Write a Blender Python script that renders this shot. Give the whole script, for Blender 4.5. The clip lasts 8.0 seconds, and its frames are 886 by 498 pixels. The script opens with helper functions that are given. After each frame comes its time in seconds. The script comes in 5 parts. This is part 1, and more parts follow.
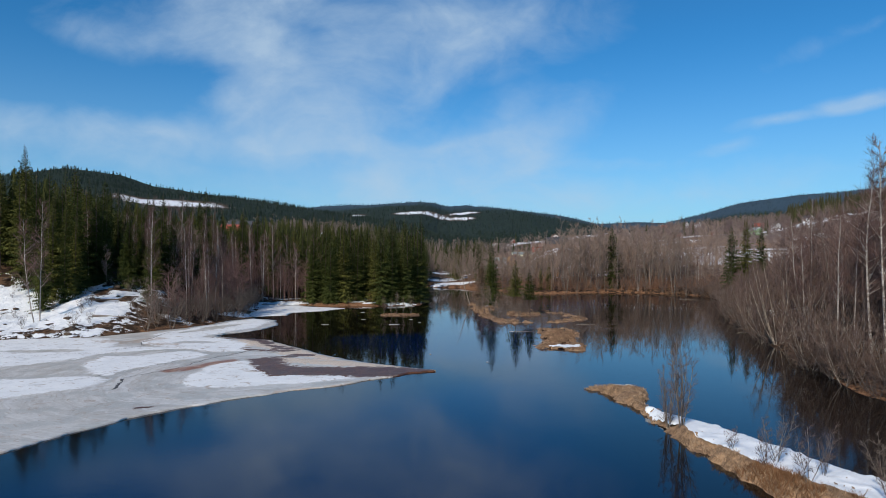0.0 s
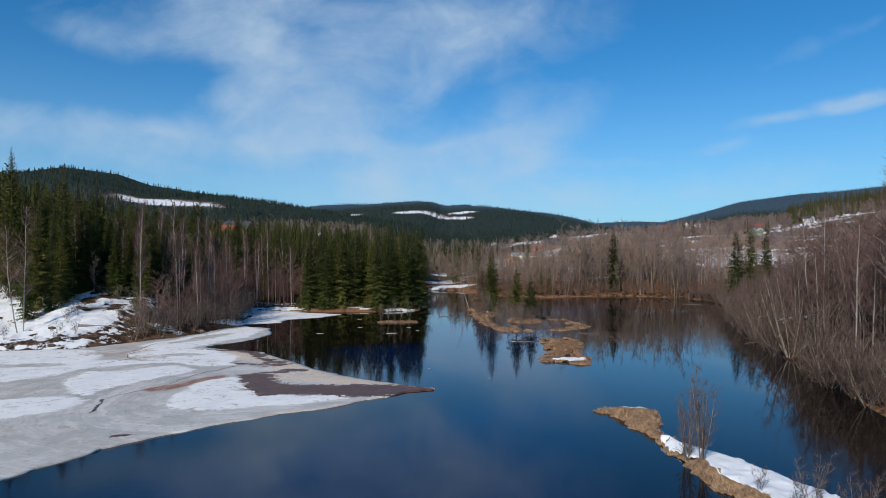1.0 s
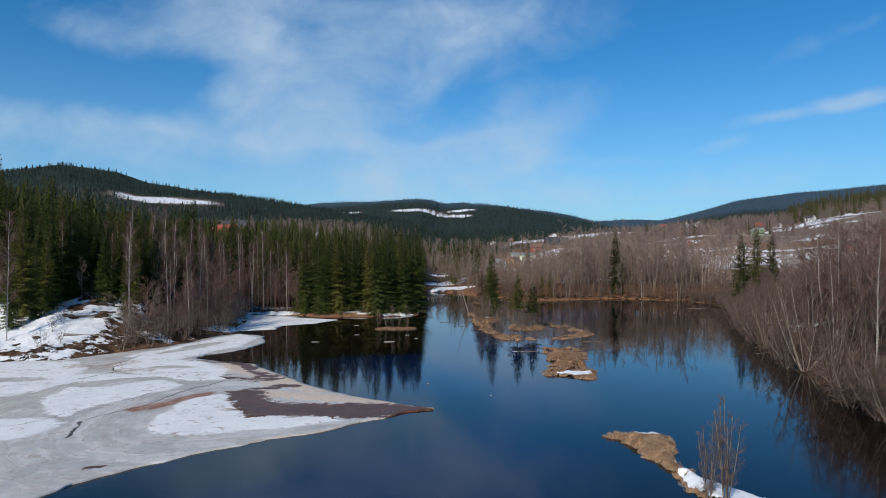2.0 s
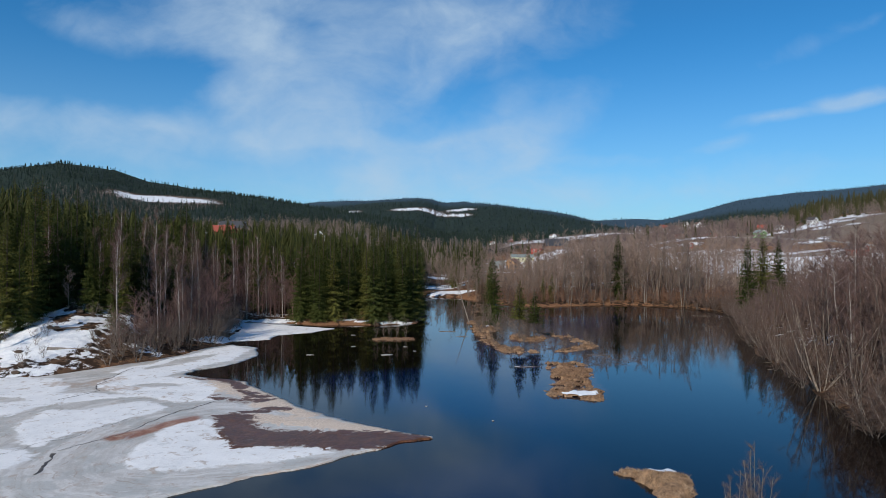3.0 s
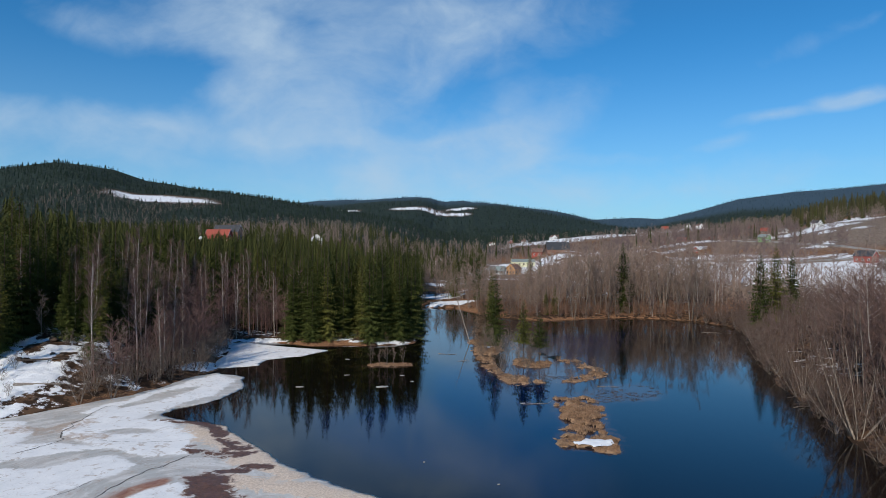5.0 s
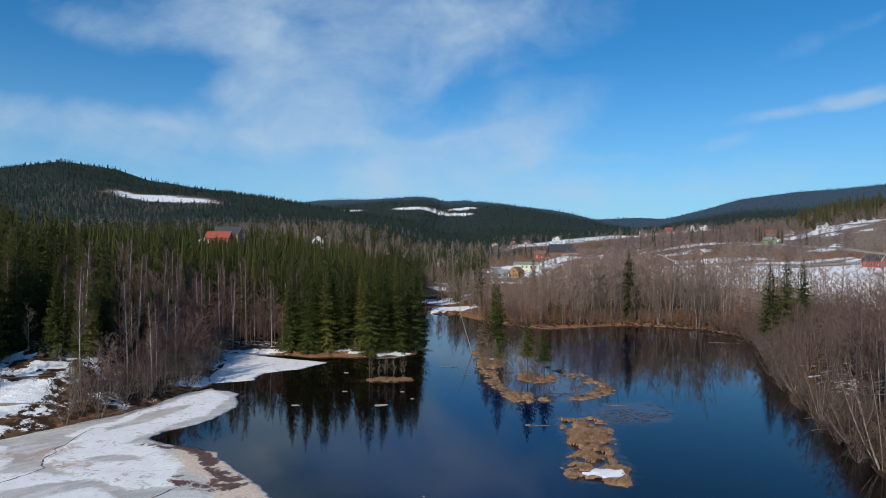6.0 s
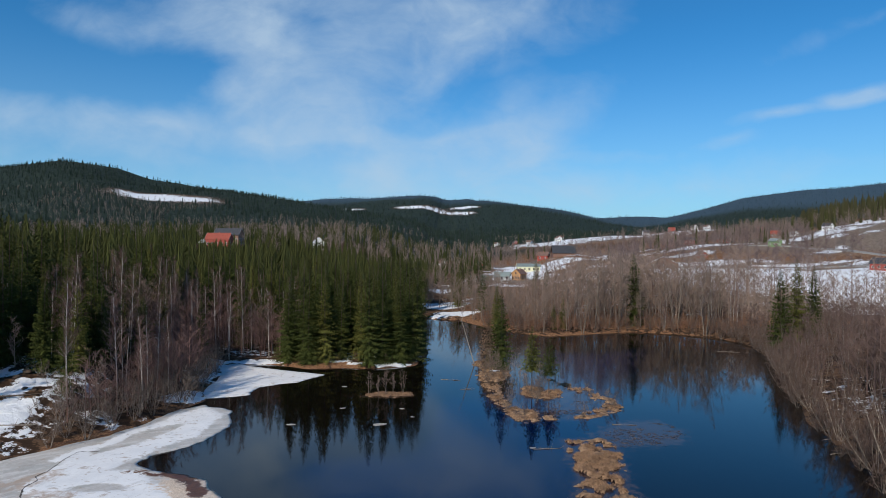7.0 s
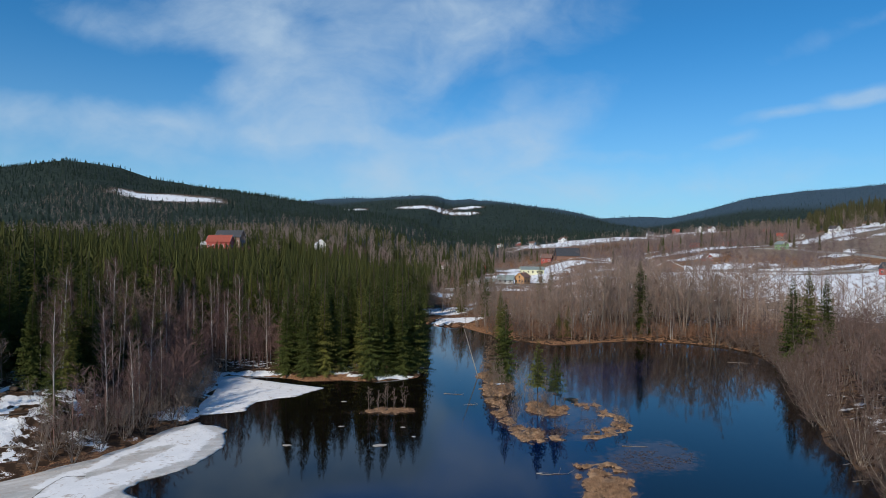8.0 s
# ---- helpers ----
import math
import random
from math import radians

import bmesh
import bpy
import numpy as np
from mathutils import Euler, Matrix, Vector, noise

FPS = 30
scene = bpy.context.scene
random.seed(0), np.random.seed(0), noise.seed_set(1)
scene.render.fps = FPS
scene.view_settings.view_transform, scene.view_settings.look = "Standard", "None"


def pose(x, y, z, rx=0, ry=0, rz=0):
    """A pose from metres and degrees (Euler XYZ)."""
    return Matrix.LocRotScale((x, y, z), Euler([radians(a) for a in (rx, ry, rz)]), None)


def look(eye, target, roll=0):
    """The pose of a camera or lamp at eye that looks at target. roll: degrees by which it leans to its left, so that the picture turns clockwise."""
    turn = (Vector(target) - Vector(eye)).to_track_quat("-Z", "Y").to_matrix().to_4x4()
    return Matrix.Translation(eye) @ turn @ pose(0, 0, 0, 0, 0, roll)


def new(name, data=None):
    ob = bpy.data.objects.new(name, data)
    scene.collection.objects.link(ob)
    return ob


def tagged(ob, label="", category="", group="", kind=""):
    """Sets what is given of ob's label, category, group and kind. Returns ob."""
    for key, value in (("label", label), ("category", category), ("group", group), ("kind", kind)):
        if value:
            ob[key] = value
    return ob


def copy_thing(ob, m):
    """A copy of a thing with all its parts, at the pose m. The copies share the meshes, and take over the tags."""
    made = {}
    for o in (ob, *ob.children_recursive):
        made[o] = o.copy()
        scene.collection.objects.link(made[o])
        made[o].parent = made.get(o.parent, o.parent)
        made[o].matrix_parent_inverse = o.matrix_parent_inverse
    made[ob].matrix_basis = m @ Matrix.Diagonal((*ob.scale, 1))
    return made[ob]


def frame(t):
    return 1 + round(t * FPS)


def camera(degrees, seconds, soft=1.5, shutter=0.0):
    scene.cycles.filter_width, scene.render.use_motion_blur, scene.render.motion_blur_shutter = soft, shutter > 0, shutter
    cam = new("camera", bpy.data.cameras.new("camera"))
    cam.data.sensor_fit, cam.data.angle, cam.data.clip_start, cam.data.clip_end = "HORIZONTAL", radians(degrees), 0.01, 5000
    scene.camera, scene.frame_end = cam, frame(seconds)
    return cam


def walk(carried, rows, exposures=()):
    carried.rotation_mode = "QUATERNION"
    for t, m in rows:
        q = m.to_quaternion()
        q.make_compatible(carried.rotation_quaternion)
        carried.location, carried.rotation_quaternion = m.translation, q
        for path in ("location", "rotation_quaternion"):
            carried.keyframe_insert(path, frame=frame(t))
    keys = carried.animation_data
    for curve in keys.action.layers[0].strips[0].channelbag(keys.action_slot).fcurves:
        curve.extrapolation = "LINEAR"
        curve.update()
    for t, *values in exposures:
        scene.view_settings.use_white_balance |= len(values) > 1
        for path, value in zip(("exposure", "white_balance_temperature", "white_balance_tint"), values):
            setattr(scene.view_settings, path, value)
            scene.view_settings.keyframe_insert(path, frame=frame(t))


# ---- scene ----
cam = camera(70.0, 8.0, soft=0.6)
PATH = [
    (0, (0.737, 1.097, 10.992), (0.712, 3.096, 11.01), 0.1),
    (0.5, (0.638, 2.574, 11.518), (0.616, 4.574, 11.535), 0.1),
    (1, (0.604, 4.218, 12.138), (0.584, 6.218, 12.153), 0.1),
    (1.5, (0.559, 5.7, 12.679), (0.541, 7.7, 12.69), 0.1),
    (3, (0.462, 10.591, 14.917), (0.447, 12.591, 14.921), 0.3),
    (3.5, (0.458, 12.039, 15.695), (0.444, 14.039, 15.698), 0.3),
    (4, (0.325, 13.714, 16.619), (0.313, 15.714, 16.622), 0.3),
    (4.5, (0.341, 15.178, 17.452), (0.33, 17.178, 17.453), 0.3),
    (6, (0.418, 19.916, 20.1), (0.398, 21.916, 20.097), 0.4),
    (6.5, (0.456, 21.436, 20.884), (0.433, 23.436, 20.879), 0.4),
    (7, (0.454, 23.104, 21.875), (0.428, 25.104, 21.867), 0.4),
    (7.5, (0.404, 24.545, 22.667), (0.374, 26.544, 22.659), 0.5),
    (8, (0.413, 26.255, 23.512), (0.378, 28.255, 23.503), 0.5),
]
walk(cam, [(t, look(eye, target, roll)) for t, eye, target, roll in PATH])

# ---------------------------------------------------------------- light
SUN_EL, SUN_AZ = 34.0, 208.0          # height; clockwise from straight ahead: behind and to the left
EXPOSURE = 0.0
scene.view_settings.exposure = EXPOSURE
sun_dir = Vector((math.cos(radians(SUN_EL)) * math.sin(radians(SUN_AZ)),
                  math.cos(radians(SUN_EL)) * math.cos(radians(SUN_AZ)), math.sin(radians(SUN_EL))))
sun = new("sun", bpy.data.lights.new("sun", "SUN"))
sun.data.energy, sun.data.angle, sun.data.color = 4.0, radians(0.53), (1.0, 0.91, 0.78)
sun.matrix_world = look(sun_dir * 100, (0, 0, 0))

world = bpy.data.worlds.new("sky")
scene.world = world
world.use_nodes = True
wt = world.node_tree
wt.nodes.clear()


def wn(kind, **sets):
    n = wt.nodes.new(kind)
    for k, v in sets.items():
        n.inputs[k].default_value = v
    return n


def wmath(op, a, b=None, c=None, clamp=False):
    n = wt.nodes.new("ShaderNodeMath")
    n.operation, n.use_clamp = op, clamp
    for i, v in enumerate((a, b, c)):
        if v is None:
            continue
        if isinstance(v, (int, float)):
            n.inputs[i].default_value = v
        else:
            wt.links.new(v, n.inputs[i])
    return n.outputs[0]


sky = wn("ShaderNodeTexSky")
sky.sky_type, sky.sun_disc = "NISHITA", False
sky.sun_elevation, sky.sun_rotation = radians(SUN_EL), radians(SUN_AZ)
sky.altitude, sky.air_density, sky.dust_density, sky.ozone_density = 200, 1.0, 0.3, 3.0
coord = wn("ShaderNodeTexCoord")
split = wn("ShaderNodeSeparateXYZ")
wt.links.new(coord.outputs["Generated"], split.inputs[0])
ahead = wmath("MAXIMUM", wmath("ABSOLUTE", split.outputs[1]), 0.12)
flat = wn("ShaderNodeCombineXYZ")          # the sky laid flat: across and up, in units of the way ahead
wt.links.new(wmath("DIVIDE", split.outputs[0], ahead), flat.inputs[0])
wt.links.new(wmath("DIVIDE", split.outputs[2], ahead), flat.inputs[1])
warp = wn("ShaderNodeTexNoise", Scale=3.0, Detail=4.0, Roughness=0.55)
wt.links.new(flat.outputs[0], warp.inputs["Vector"])
warped = wt.nodes.new("ShaderNodeVectorMath")
warped.operation = "MULTIPLY_ADD"
wt.links.new(warp.outputs["Color"], warped.inputs[0])
warped.inputs[1].default_value = (0.14, 0.09, 0)
off = wt.nodes.new("ShaderNodeVectorMath")
off.operation = "SUBTRACT"
wt.links.new(flat.outputs[0], off.inputs[0])
off.inputs[1].default_value = (0.07, 0.045, 0)
wt.links.new(off.outputs[0], warped.inputs[2])
# each veil of cloud: across, up, half length, half width, degrees, thickness
VEILS = [(-0.36, 0.39, 0.18, 0.12, -35, 0.45), (-0.24, 0.30, 0.20, 0.10, -40, 0.6), (-0.15, 0.25, 0.16, 0.07, 22, 0.7), (-0.02, 0.32, 0.24, 0.08, 12, 0.5), (-0.12, 0.38, 0.28, 0.08, 4, 0.42),
         (-0.45, 0.20, 0.22, 0.028, -9, 0.5), (-0.68, 0.205, 0.2, 0.03, -12, 0.5), (-0.6, 0.15, 0.32, 0.07, -4, 0.36), (-0.34, 0.235, 0.16, 0.03, 4, 0.35), (-0.17, 0.175, 0.11, 0.016, -4, 0.45),
         (0.12, 0.34, 0.18, 0.05, 10, 0.22)]
VEILS += [(0.08, 0.185, 0.2, 0.05, 20, 0.75), (0.05, 0.15, 0.13, 0.03, 3, 0.6), (0.0, 0.1, 0.3, 0.05, 2, 0.5), (0.36, 0.1, 0.3, 0.045, 6, 0.5),
         (0.62, 0.24, 0.1, 0.015, 16, 0.6), (0.5, 0.205, 0.06, 0.012, 8, 0.55), (0.44, 0.172, 0.05, 0.010, 6, 0.45), (0.3, 0.155, 0.1, 0.012, 2, 0.4), (0.7, 0.25, 0.12, 0.012, 10, 0.5),
         (-0.62, 0.4, 0.16, 0.06, -14, 0.3), (-0.56, 0.34, 0.1, 0.03, -16, 0.3), (0.66, 0.37, 0.25, 0.02, 24, 0.25), (-0.7, 0.95, 0.4, 0.14, -20, 0.35)]
total = None
for cx, cy, rx, ry, turn, thick in VEILS:
    mp = wt.nodes.new("ShaderNodeMapping")
    mp.vector_type = "TEXTURE"
    mp.inputs["Location"].default_value = (cx, cy, 0)
    mp.inputs["Rotation"].default_value = (0, 0, radians(turn))
    mp.inputs["Scale"].default_value = (rx * 1.5, ry * 1.5, 1)
    wt.links.new(warped.outputs[0], mp.inputs["Vector"])
    gr = wt.nodes.new("ShaderNodeTexGradient")
    gr.gradient_type = "SPHERICAL"
    wt.links.new(mp.outputs[0], gr.inputs[0])
    total = wmath("MULTIPLY_ADD", gr.outputs["Fac"], thick * 1.5, total if total is not None else 0.0)
stretch = wt.nodes.new("ShaderNodeMapping")
stretch.inputs["Rotation"].default_value = (0, 0, radians(24))
stretch.inputs["Scale"].default_value = (0.8, 1.25, 1)
wt.links.new(warped.outputs[0], stretch.inputs["Vector"])
wisps = wn("ShaderNodeTexNoise", Scale=6.0, Detail=8.0, Roughness=0.55, Distortion=0.4)
wt.links.new(stretch.outputs[0], wisps.inputs["Vector"])
puffs = wn("ShaderNodeTexNoise", Scale=17.0, Detail=6.0, Roughness=0.6, Distortion=0.3)
wt.links.new(stretch.outputs[0], puffs.inputs["Vector"])
grain = wmath("MULTIPLY_ADD", wmath("SUBTRACT", puffs.outputs["Fac"], 0.5), 0.6, wmath("MULTIPLY", wmath("SUBTRACT", wisps.outputs["Fac"], 0.5), 1.7))
thin = wmath("ADD", wmath("MULTIPLY", wmath("MINIMUM", total, 1.0), 0.8), wmath("SUBTRACT", wmath("MULTIPLY", grain, wmath("MINIMUM", wmath("MULTIPLY_ADD", total, 1.2, 0.25), 1.0)), 0.18))
cover = wmath("MULTIPLY", wmath("POWER", wmath("MINIMUM", wmath("MAXIMUM", thin, 0.0), 1.0), 1.25), 0.78)
haze = wmath("MULTIPLY", wmath("POWER", wmath("SUBTRACT", 1.0, wmath("MULTIPLY", split.outputs[2], 3.0, clamp=True), clamp=True), 2.0), 0.72)
cover = wmath("MINIMUM", wmath("ADD", cover, wmath("MULTIPLY", haze, wmath("SUBTRACT", 1.0, cover))), 0.85)
blend = wt.nodes.new("ShaderNodeMix")
blend.data_type = "RGBA"
wt.links.new(cover, blend.inputs[0])
tone = wt.nodes.new("ShaderNodeMix")
tone.data_type, tone.blend_type = "RGBA", "MULTIPLY"
tone.inputs[0].default_value = 1.0
wt.links.new(sky.outputs[0], tone.inputs[6])
tone.inputs[7].default_value = (0.24, 0.84, 1.21, 1)
wt.links.new(tone.outputs[2], blend.inputs[6])
blend.inputs[7].default_value = (4.9, 6.4, 8.0, 1)
backg = wn("ShaderNodeBackground", Strength=0.094)
wt.links.new(blend.outputs[2], backg.inputs["Color"])
wout = wt.nodes.new("ShaderNodeOutputWorld")
wt.links.new(backg.outputs[0], wout.inputs[0])

# ---------------------------------------------------------------- materials


class Nodes:
    """A small builder for one node material."""

    def __init__(self, name, rough=0.8, metal=0.0, ior=1.45, gloss=0.5):
        self.m = bpy.data.materials.new(name)
        self.m.use_nodes = True
        self.t = self.m.node_tree
        self.t.nodes.clear()
        self.out = self.t.nodes.new("ShaderNodeOutputMaterial")
        self.b = self.t.nodes.new("ShaderNodeBsdfPrincipled")
        self.b.inputs["Roughness"].default_value = rough
        self.b.inputs["Metallic"].default_value = metal
        self.b.inputs["IOR"].default_value = ior
        self.b.inputs["Specular IOR Level"].default_value = gloss
        self.link(self.b.outputs[0], self.out.inputs[0])
        self.co = None

    def link(self, a, b):
        self.t.links.new(a, b)

    def put(self, socket, v):
        if isinstance(v, (int, float, tuple)):
            socket.default_value = v
        else:
            self.link(v, socket)

    def place(self, scale=(1, 1, 1), local=False):
        c = self.t.nodes.new("ShaderNodeTexCoord") if local else self.t.nodes.new("ShaderNodeNewGeometry")
        m = self.t.nodes.new("ShaderNodeMapping")
        m.inputs["Scale"].default_value = scale
        self.link(c.outputs["Object" if local else "Position"], m.inputs[0])
        return m.outputs[0]

    def noise(self, scale, detail=4.0, rough=0.55, where=None, distort=0.0):
        n = self.t.nodes.new("ShaderNodeTexNoise")
        n.inputs["Scale"].default_value, n.inputs["Detail"].default_value = scale, detail
        n.inputs["Roughness"].default_value, n.inputs["Distortion"].default_value = rough, distort
        self.link(where if where is not None else self.place(), n.inputs["Vector"])
        return n.outputs["Fac"]

    def rich(self, scale, detail=5.0, rough=0.58, where=None, distort=0.0):
        """Noise spread over the whole of 0 to 1."""
        return self.ramp(self.noise(scale, detail, rough, where, distort), 0.3, 0.7)

    def math(self, op, a, b=0.0, clamp=False):
        n = self.t.nodes.new("ShaderNodeMath")
        n.operation, n.use_clamp = op, clamp
        self.put(n.inputs[0], a)
        self.put(n.inputs[1], b)
        return n.outputs[0]

    def ramp(self, v, lo, hi, a=0.0, b=1.0):
        n = self.t.nodes.new("ShaderNodeMapRange")
        n.interpolation_type = "SMOOTHSTEP"
        self.put(n.inputs[0], v)
        for i, x in zip((1, 2, 3, 4), (lo, hi, a, b)):
            n.inputs[i].default_value = x
        return n.outputs[0]

    def mix(self, f, a, b):
        n = self.t.nodes.new("ShaderNodeMix")
        n.data_type = "RGBA"
        self.put(n.inputs[0], f)
        self.put(n.inputs[6], (*a, 1) if isinstance(a, tuple) else a)
        self.put(n.inputs[7], (*b, 1) if isinstance(b, tuple) else b)
        return n.outputs[2]

    def attr(self, name):
        n = self.t.nodes.new("ShaderNodeAttribute")
        n.attribute_name = name
        return n.outputs["Fac"]

    def lottery(self):
        return self.t.nodes.new("ShaderNodeObjectInfo").outputs["Random"]

    def island(self):
        return self.t.nodes.new("ShaderNodeNewGeometry").outputs["Random Per Island"]

    def done(self, color=None, rough=None, bump=None, strength=0.3, depth=0.02):
        if color is not None:
            self.put(self.b.inputs["Base Color"], (*color, 1) if isinstance(color, tuple) else color)
        if rough is not None:
            self.put(self.b.inputs["Roughness"], rough)
        if bump is not None:
            n = self.t.nodes.new("ShaderNodeBump")
            n.inputs["Strength"].default_value, n.inputs["Distance"].default_value = strength, depth
            self.link(bump, n.inputs["Height"])
            self.link(n.outputs[0], self.b.inputs["Normal"])
        return self.m


def two_tone(name, a, b, scale=2.0, rough=0.8, fine=18.0, vary=0.0, bump=0.0, stretch=(1, 1, 1), local=False):
    """Two colours mixed by coarse and fine grain; vary lets whole pieces differ."""
    n = Nodes(name, rough)
    where = n.place(stretch, local)
    f = n.math("ADD", n.math("MULTIPLY", n.noise(scale, 4, where=where), 0.6), n.math("MULTIPLY", n.noise(fine, 3, where=where), 0.4))
    f = n.ramp(f, 0.32, 0.68)
    if vary:
        f = n.math("ADD", n.math("MULTIPLY", f, 1 - vary), n.math("MULTIPLY", n.lottery(), vary))
    return n.done(n.mix(f, a, b), bump=n.noise(fine, 3, where=where) if bump else None, strength=bump, depth=0.05)


def ground_material():
    n = Nodes("ground_cover", 0.9, gloss=0.12)
    coarse, mid, fine = n.rich(0.12), n.rich(0.9), n.rich(6.0)
    soil = n.mix(n.ramp(mid, 0.35, 0.65), (0.046, 0.028, 0.018), (0.13, 0.076, 0.045))
    straw = n.mix(n.ramp(fine, 0.3, 0.7), (0.15, 0.072, 0.04), (0.31, 0.17, 0.09))
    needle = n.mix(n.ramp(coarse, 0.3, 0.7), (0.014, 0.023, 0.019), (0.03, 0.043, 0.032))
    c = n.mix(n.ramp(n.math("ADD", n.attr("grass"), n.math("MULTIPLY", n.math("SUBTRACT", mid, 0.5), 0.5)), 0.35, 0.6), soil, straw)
    # Past 2400 m the slopes turn blue: haze put into the ground colour
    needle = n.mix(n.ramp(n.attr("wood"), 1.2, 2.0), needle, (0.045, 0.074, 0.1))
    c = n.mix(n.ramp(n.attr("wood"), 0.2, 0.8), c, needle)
    pasture = n.mix(n.ramp(mid, 0.3, 0.7), (0.14, 0.105, 0.085), (0.245, 0.195, 0.15))
    c = n.mix(n.ramp(n.attr("field"), 0.3, 0.7), c, pasture)
    s = n.math("ADD", n.attr("snow"), n.math("MULTIPLY", n.math("SUBTRACT", mid, 0.5), 0.32))
    s = n.math("ADD", s, n.math("MULTIPLY", n.math("SUBTRACT", fine, 0.5), 0.12))
    s = n.math("ADD", s, n.math("MULTIPLY", n.math("SUBTRACT", coarse, 0.5), 0.22))
    s = n.ramp(s, 0.47, 0.54)
    snow = n.mix(n.ramp(mid, 0.3, 0.75), (0.74, 0.76, 0.79), (0.86, 0.87, 0.88))
    c = n.mix(s, c, snow)
    h = n.math("ADD", n.math("MULTIPLY", mid, 0.6), n.math("ADD", n.math("MULTIPLY", fine, 0.3), n.math("MULTIPLY", s, 0.5)))
    return n.done(c, rough=n.mix(s, (0.95, 0.95, 0.95), (0.6, 0.6, 0.6)), bump=h, strength=0.6, depth=0.25)


def ice_material():
    n = Nodes("river_ice", 0.55)
    coarse, mid, fine = n.rich(0.35), n.rich(1.1, 6, 0.62, distort=0.8), n.rich(7.0, 5, 0.62)
    wob = n.math("ADD", n.math("MULTIPLY", n.math("SUBTRACT", mid, 0.5), 0.8), n.math("MULTIPLY", n.math("SUBTRACT", fine, 0.5), 0.12))
    # silt combed into lines that follow the set of the current round the snow tongue
    line = n.t.nodes.new("ShaderNodeCombineXYZ")
    n.put(line.inputs[0], n.math("ADD", n.attr("swirl"), n.math("MULTIPLY", n.noise(0.5, 3), 1.2)))
    n.put(line.inputs[1], n.math("MULTIPLY", n.noise(0.09, 2), 4.0))
    combed = n.rich(1.15, 6, 0.66, where=line.outputs[0])
    hair = n.ramp(n.noise(4.2, 5, 0.6, where=line.outputs[0]), 0.56, 0.66)
    grey = n.mix(n.math("ADD", n.math("MULTIPLY", combed, 0.7), n.math("MULTIPLY", mid, 0.3)), (0.40, 0.37, 0.33), (0.74, 0.725, 0.70))
    grey = n.mix(n.math("MULTIPLY", n.ramp(coarse, 0.45, 0.8), 0.6), grey, (0.42, 0.425, 0.40))
    grey = n.mix(n.math("MULTIPLY", hair, n.ramp(coarse, 0.1, 0.6, 0.2, 0.7)), grey, (0.36, 0.28, 0.22))
    pits = n.ramp(n.noise(3.2, 3, 0.7, where=n.place((1.0, 0.6, 1))), 0.6, 0.7)
    grey = n.mix(n.math("MULTIPLY", pits, 0.35), grey, (0.70, 0.70, 0.69))
    white = n.mix(n.math("ADD", n.math("MULTIPLY", coarse, 0.65), n.math("MULTIPLY", fine, 0.35)), (0.745, 0.75, 0.75), (0.875, 0.87, 0.86))
    white = n.mix(n.math("MULTIPLY", n.ramp(n.noise(0.55, 5, 0.65, distort=1.2), 0.55, 0.7), 0.55), white, (0.52, 0.53, 0.53))
    c = n.mix(n.ramp(n.math("ADD", n.attr("slush"), n.math("ADD", n.math("MULTIPLY", wob, 0.8), n.math("MULTIPLY", n.math("SUBTRACT", combed, 0.5), 0.4))), 0.2, 0.85), white, grey)
    c = n.mix(n.ramp(n.math("ADD", n.attr("rust"), n.math("MULTIPLY", n.math("SUBTRACT", combed, 0.5), 0.7)), 0.25, 1.0), c, n.mix(mid, (0.25, 0.10, 0.055), (0.42, 0.24, 0.16)))
    c = n.mix(n.ramp(n.math("ADD", n.attr("tan"), n.math("MULTIPLY", wob, 1.1)), 0.45, 1.5), c, n.mix(mid, (0.36, 0.23, 0.15), (0.52, 0.42, 0.34)))
    c = n.mix(n.ramp(n.math("ADD", n.attr("sand"), wob), 0.3, 0.8), c, n.mix(fine, (0.52, 0.39, 0.28), (0.82, 0.68, 0.54)))
    mud = n.math("ADD", n.attr("mud"), n.math("MULTIPLY", wob, 1.1))
    c = n.mix(n.ramp(mud, 0.2, 0.5, 0.0, 0.7), c, n.mix(mid, (0.27, 0.19, 0.14), (0.42, 0.33, 0.26)))
    earth = n.mix(n.math("ADD", n.math("MULTIPLY", fine, 0.55), n.math("MULTIPLY", mid, 0.45)), (0.018, 0.009, 0.005), (0.20, 0.088, 0.04))
    earth = n.mix(n.ramp(n.noise(0.8, 5, 0.65, distort=1.0), 0.52, 0.62), earth, n.mix(fine, (0.05, 0.022, 0.014), (0.15, 0.06, 0.035)))
    c = n.mix(n.ramp(mud, 0.42, 0.62), c, earth)
    r = n.ramp(n.attr("slush"), 0.3, 0.8, 0.6, 0.38)
    return n.done(c, rough=r, bump=n.math("ADD", mid, n.math("ADD", n.math("MULTIPLY", fine, 0.15), n.math("MULTIPLY", n.math("MULTIPLY", pits, n.attr("slush")), 0.25))), strength=0.16, depth=0.1)


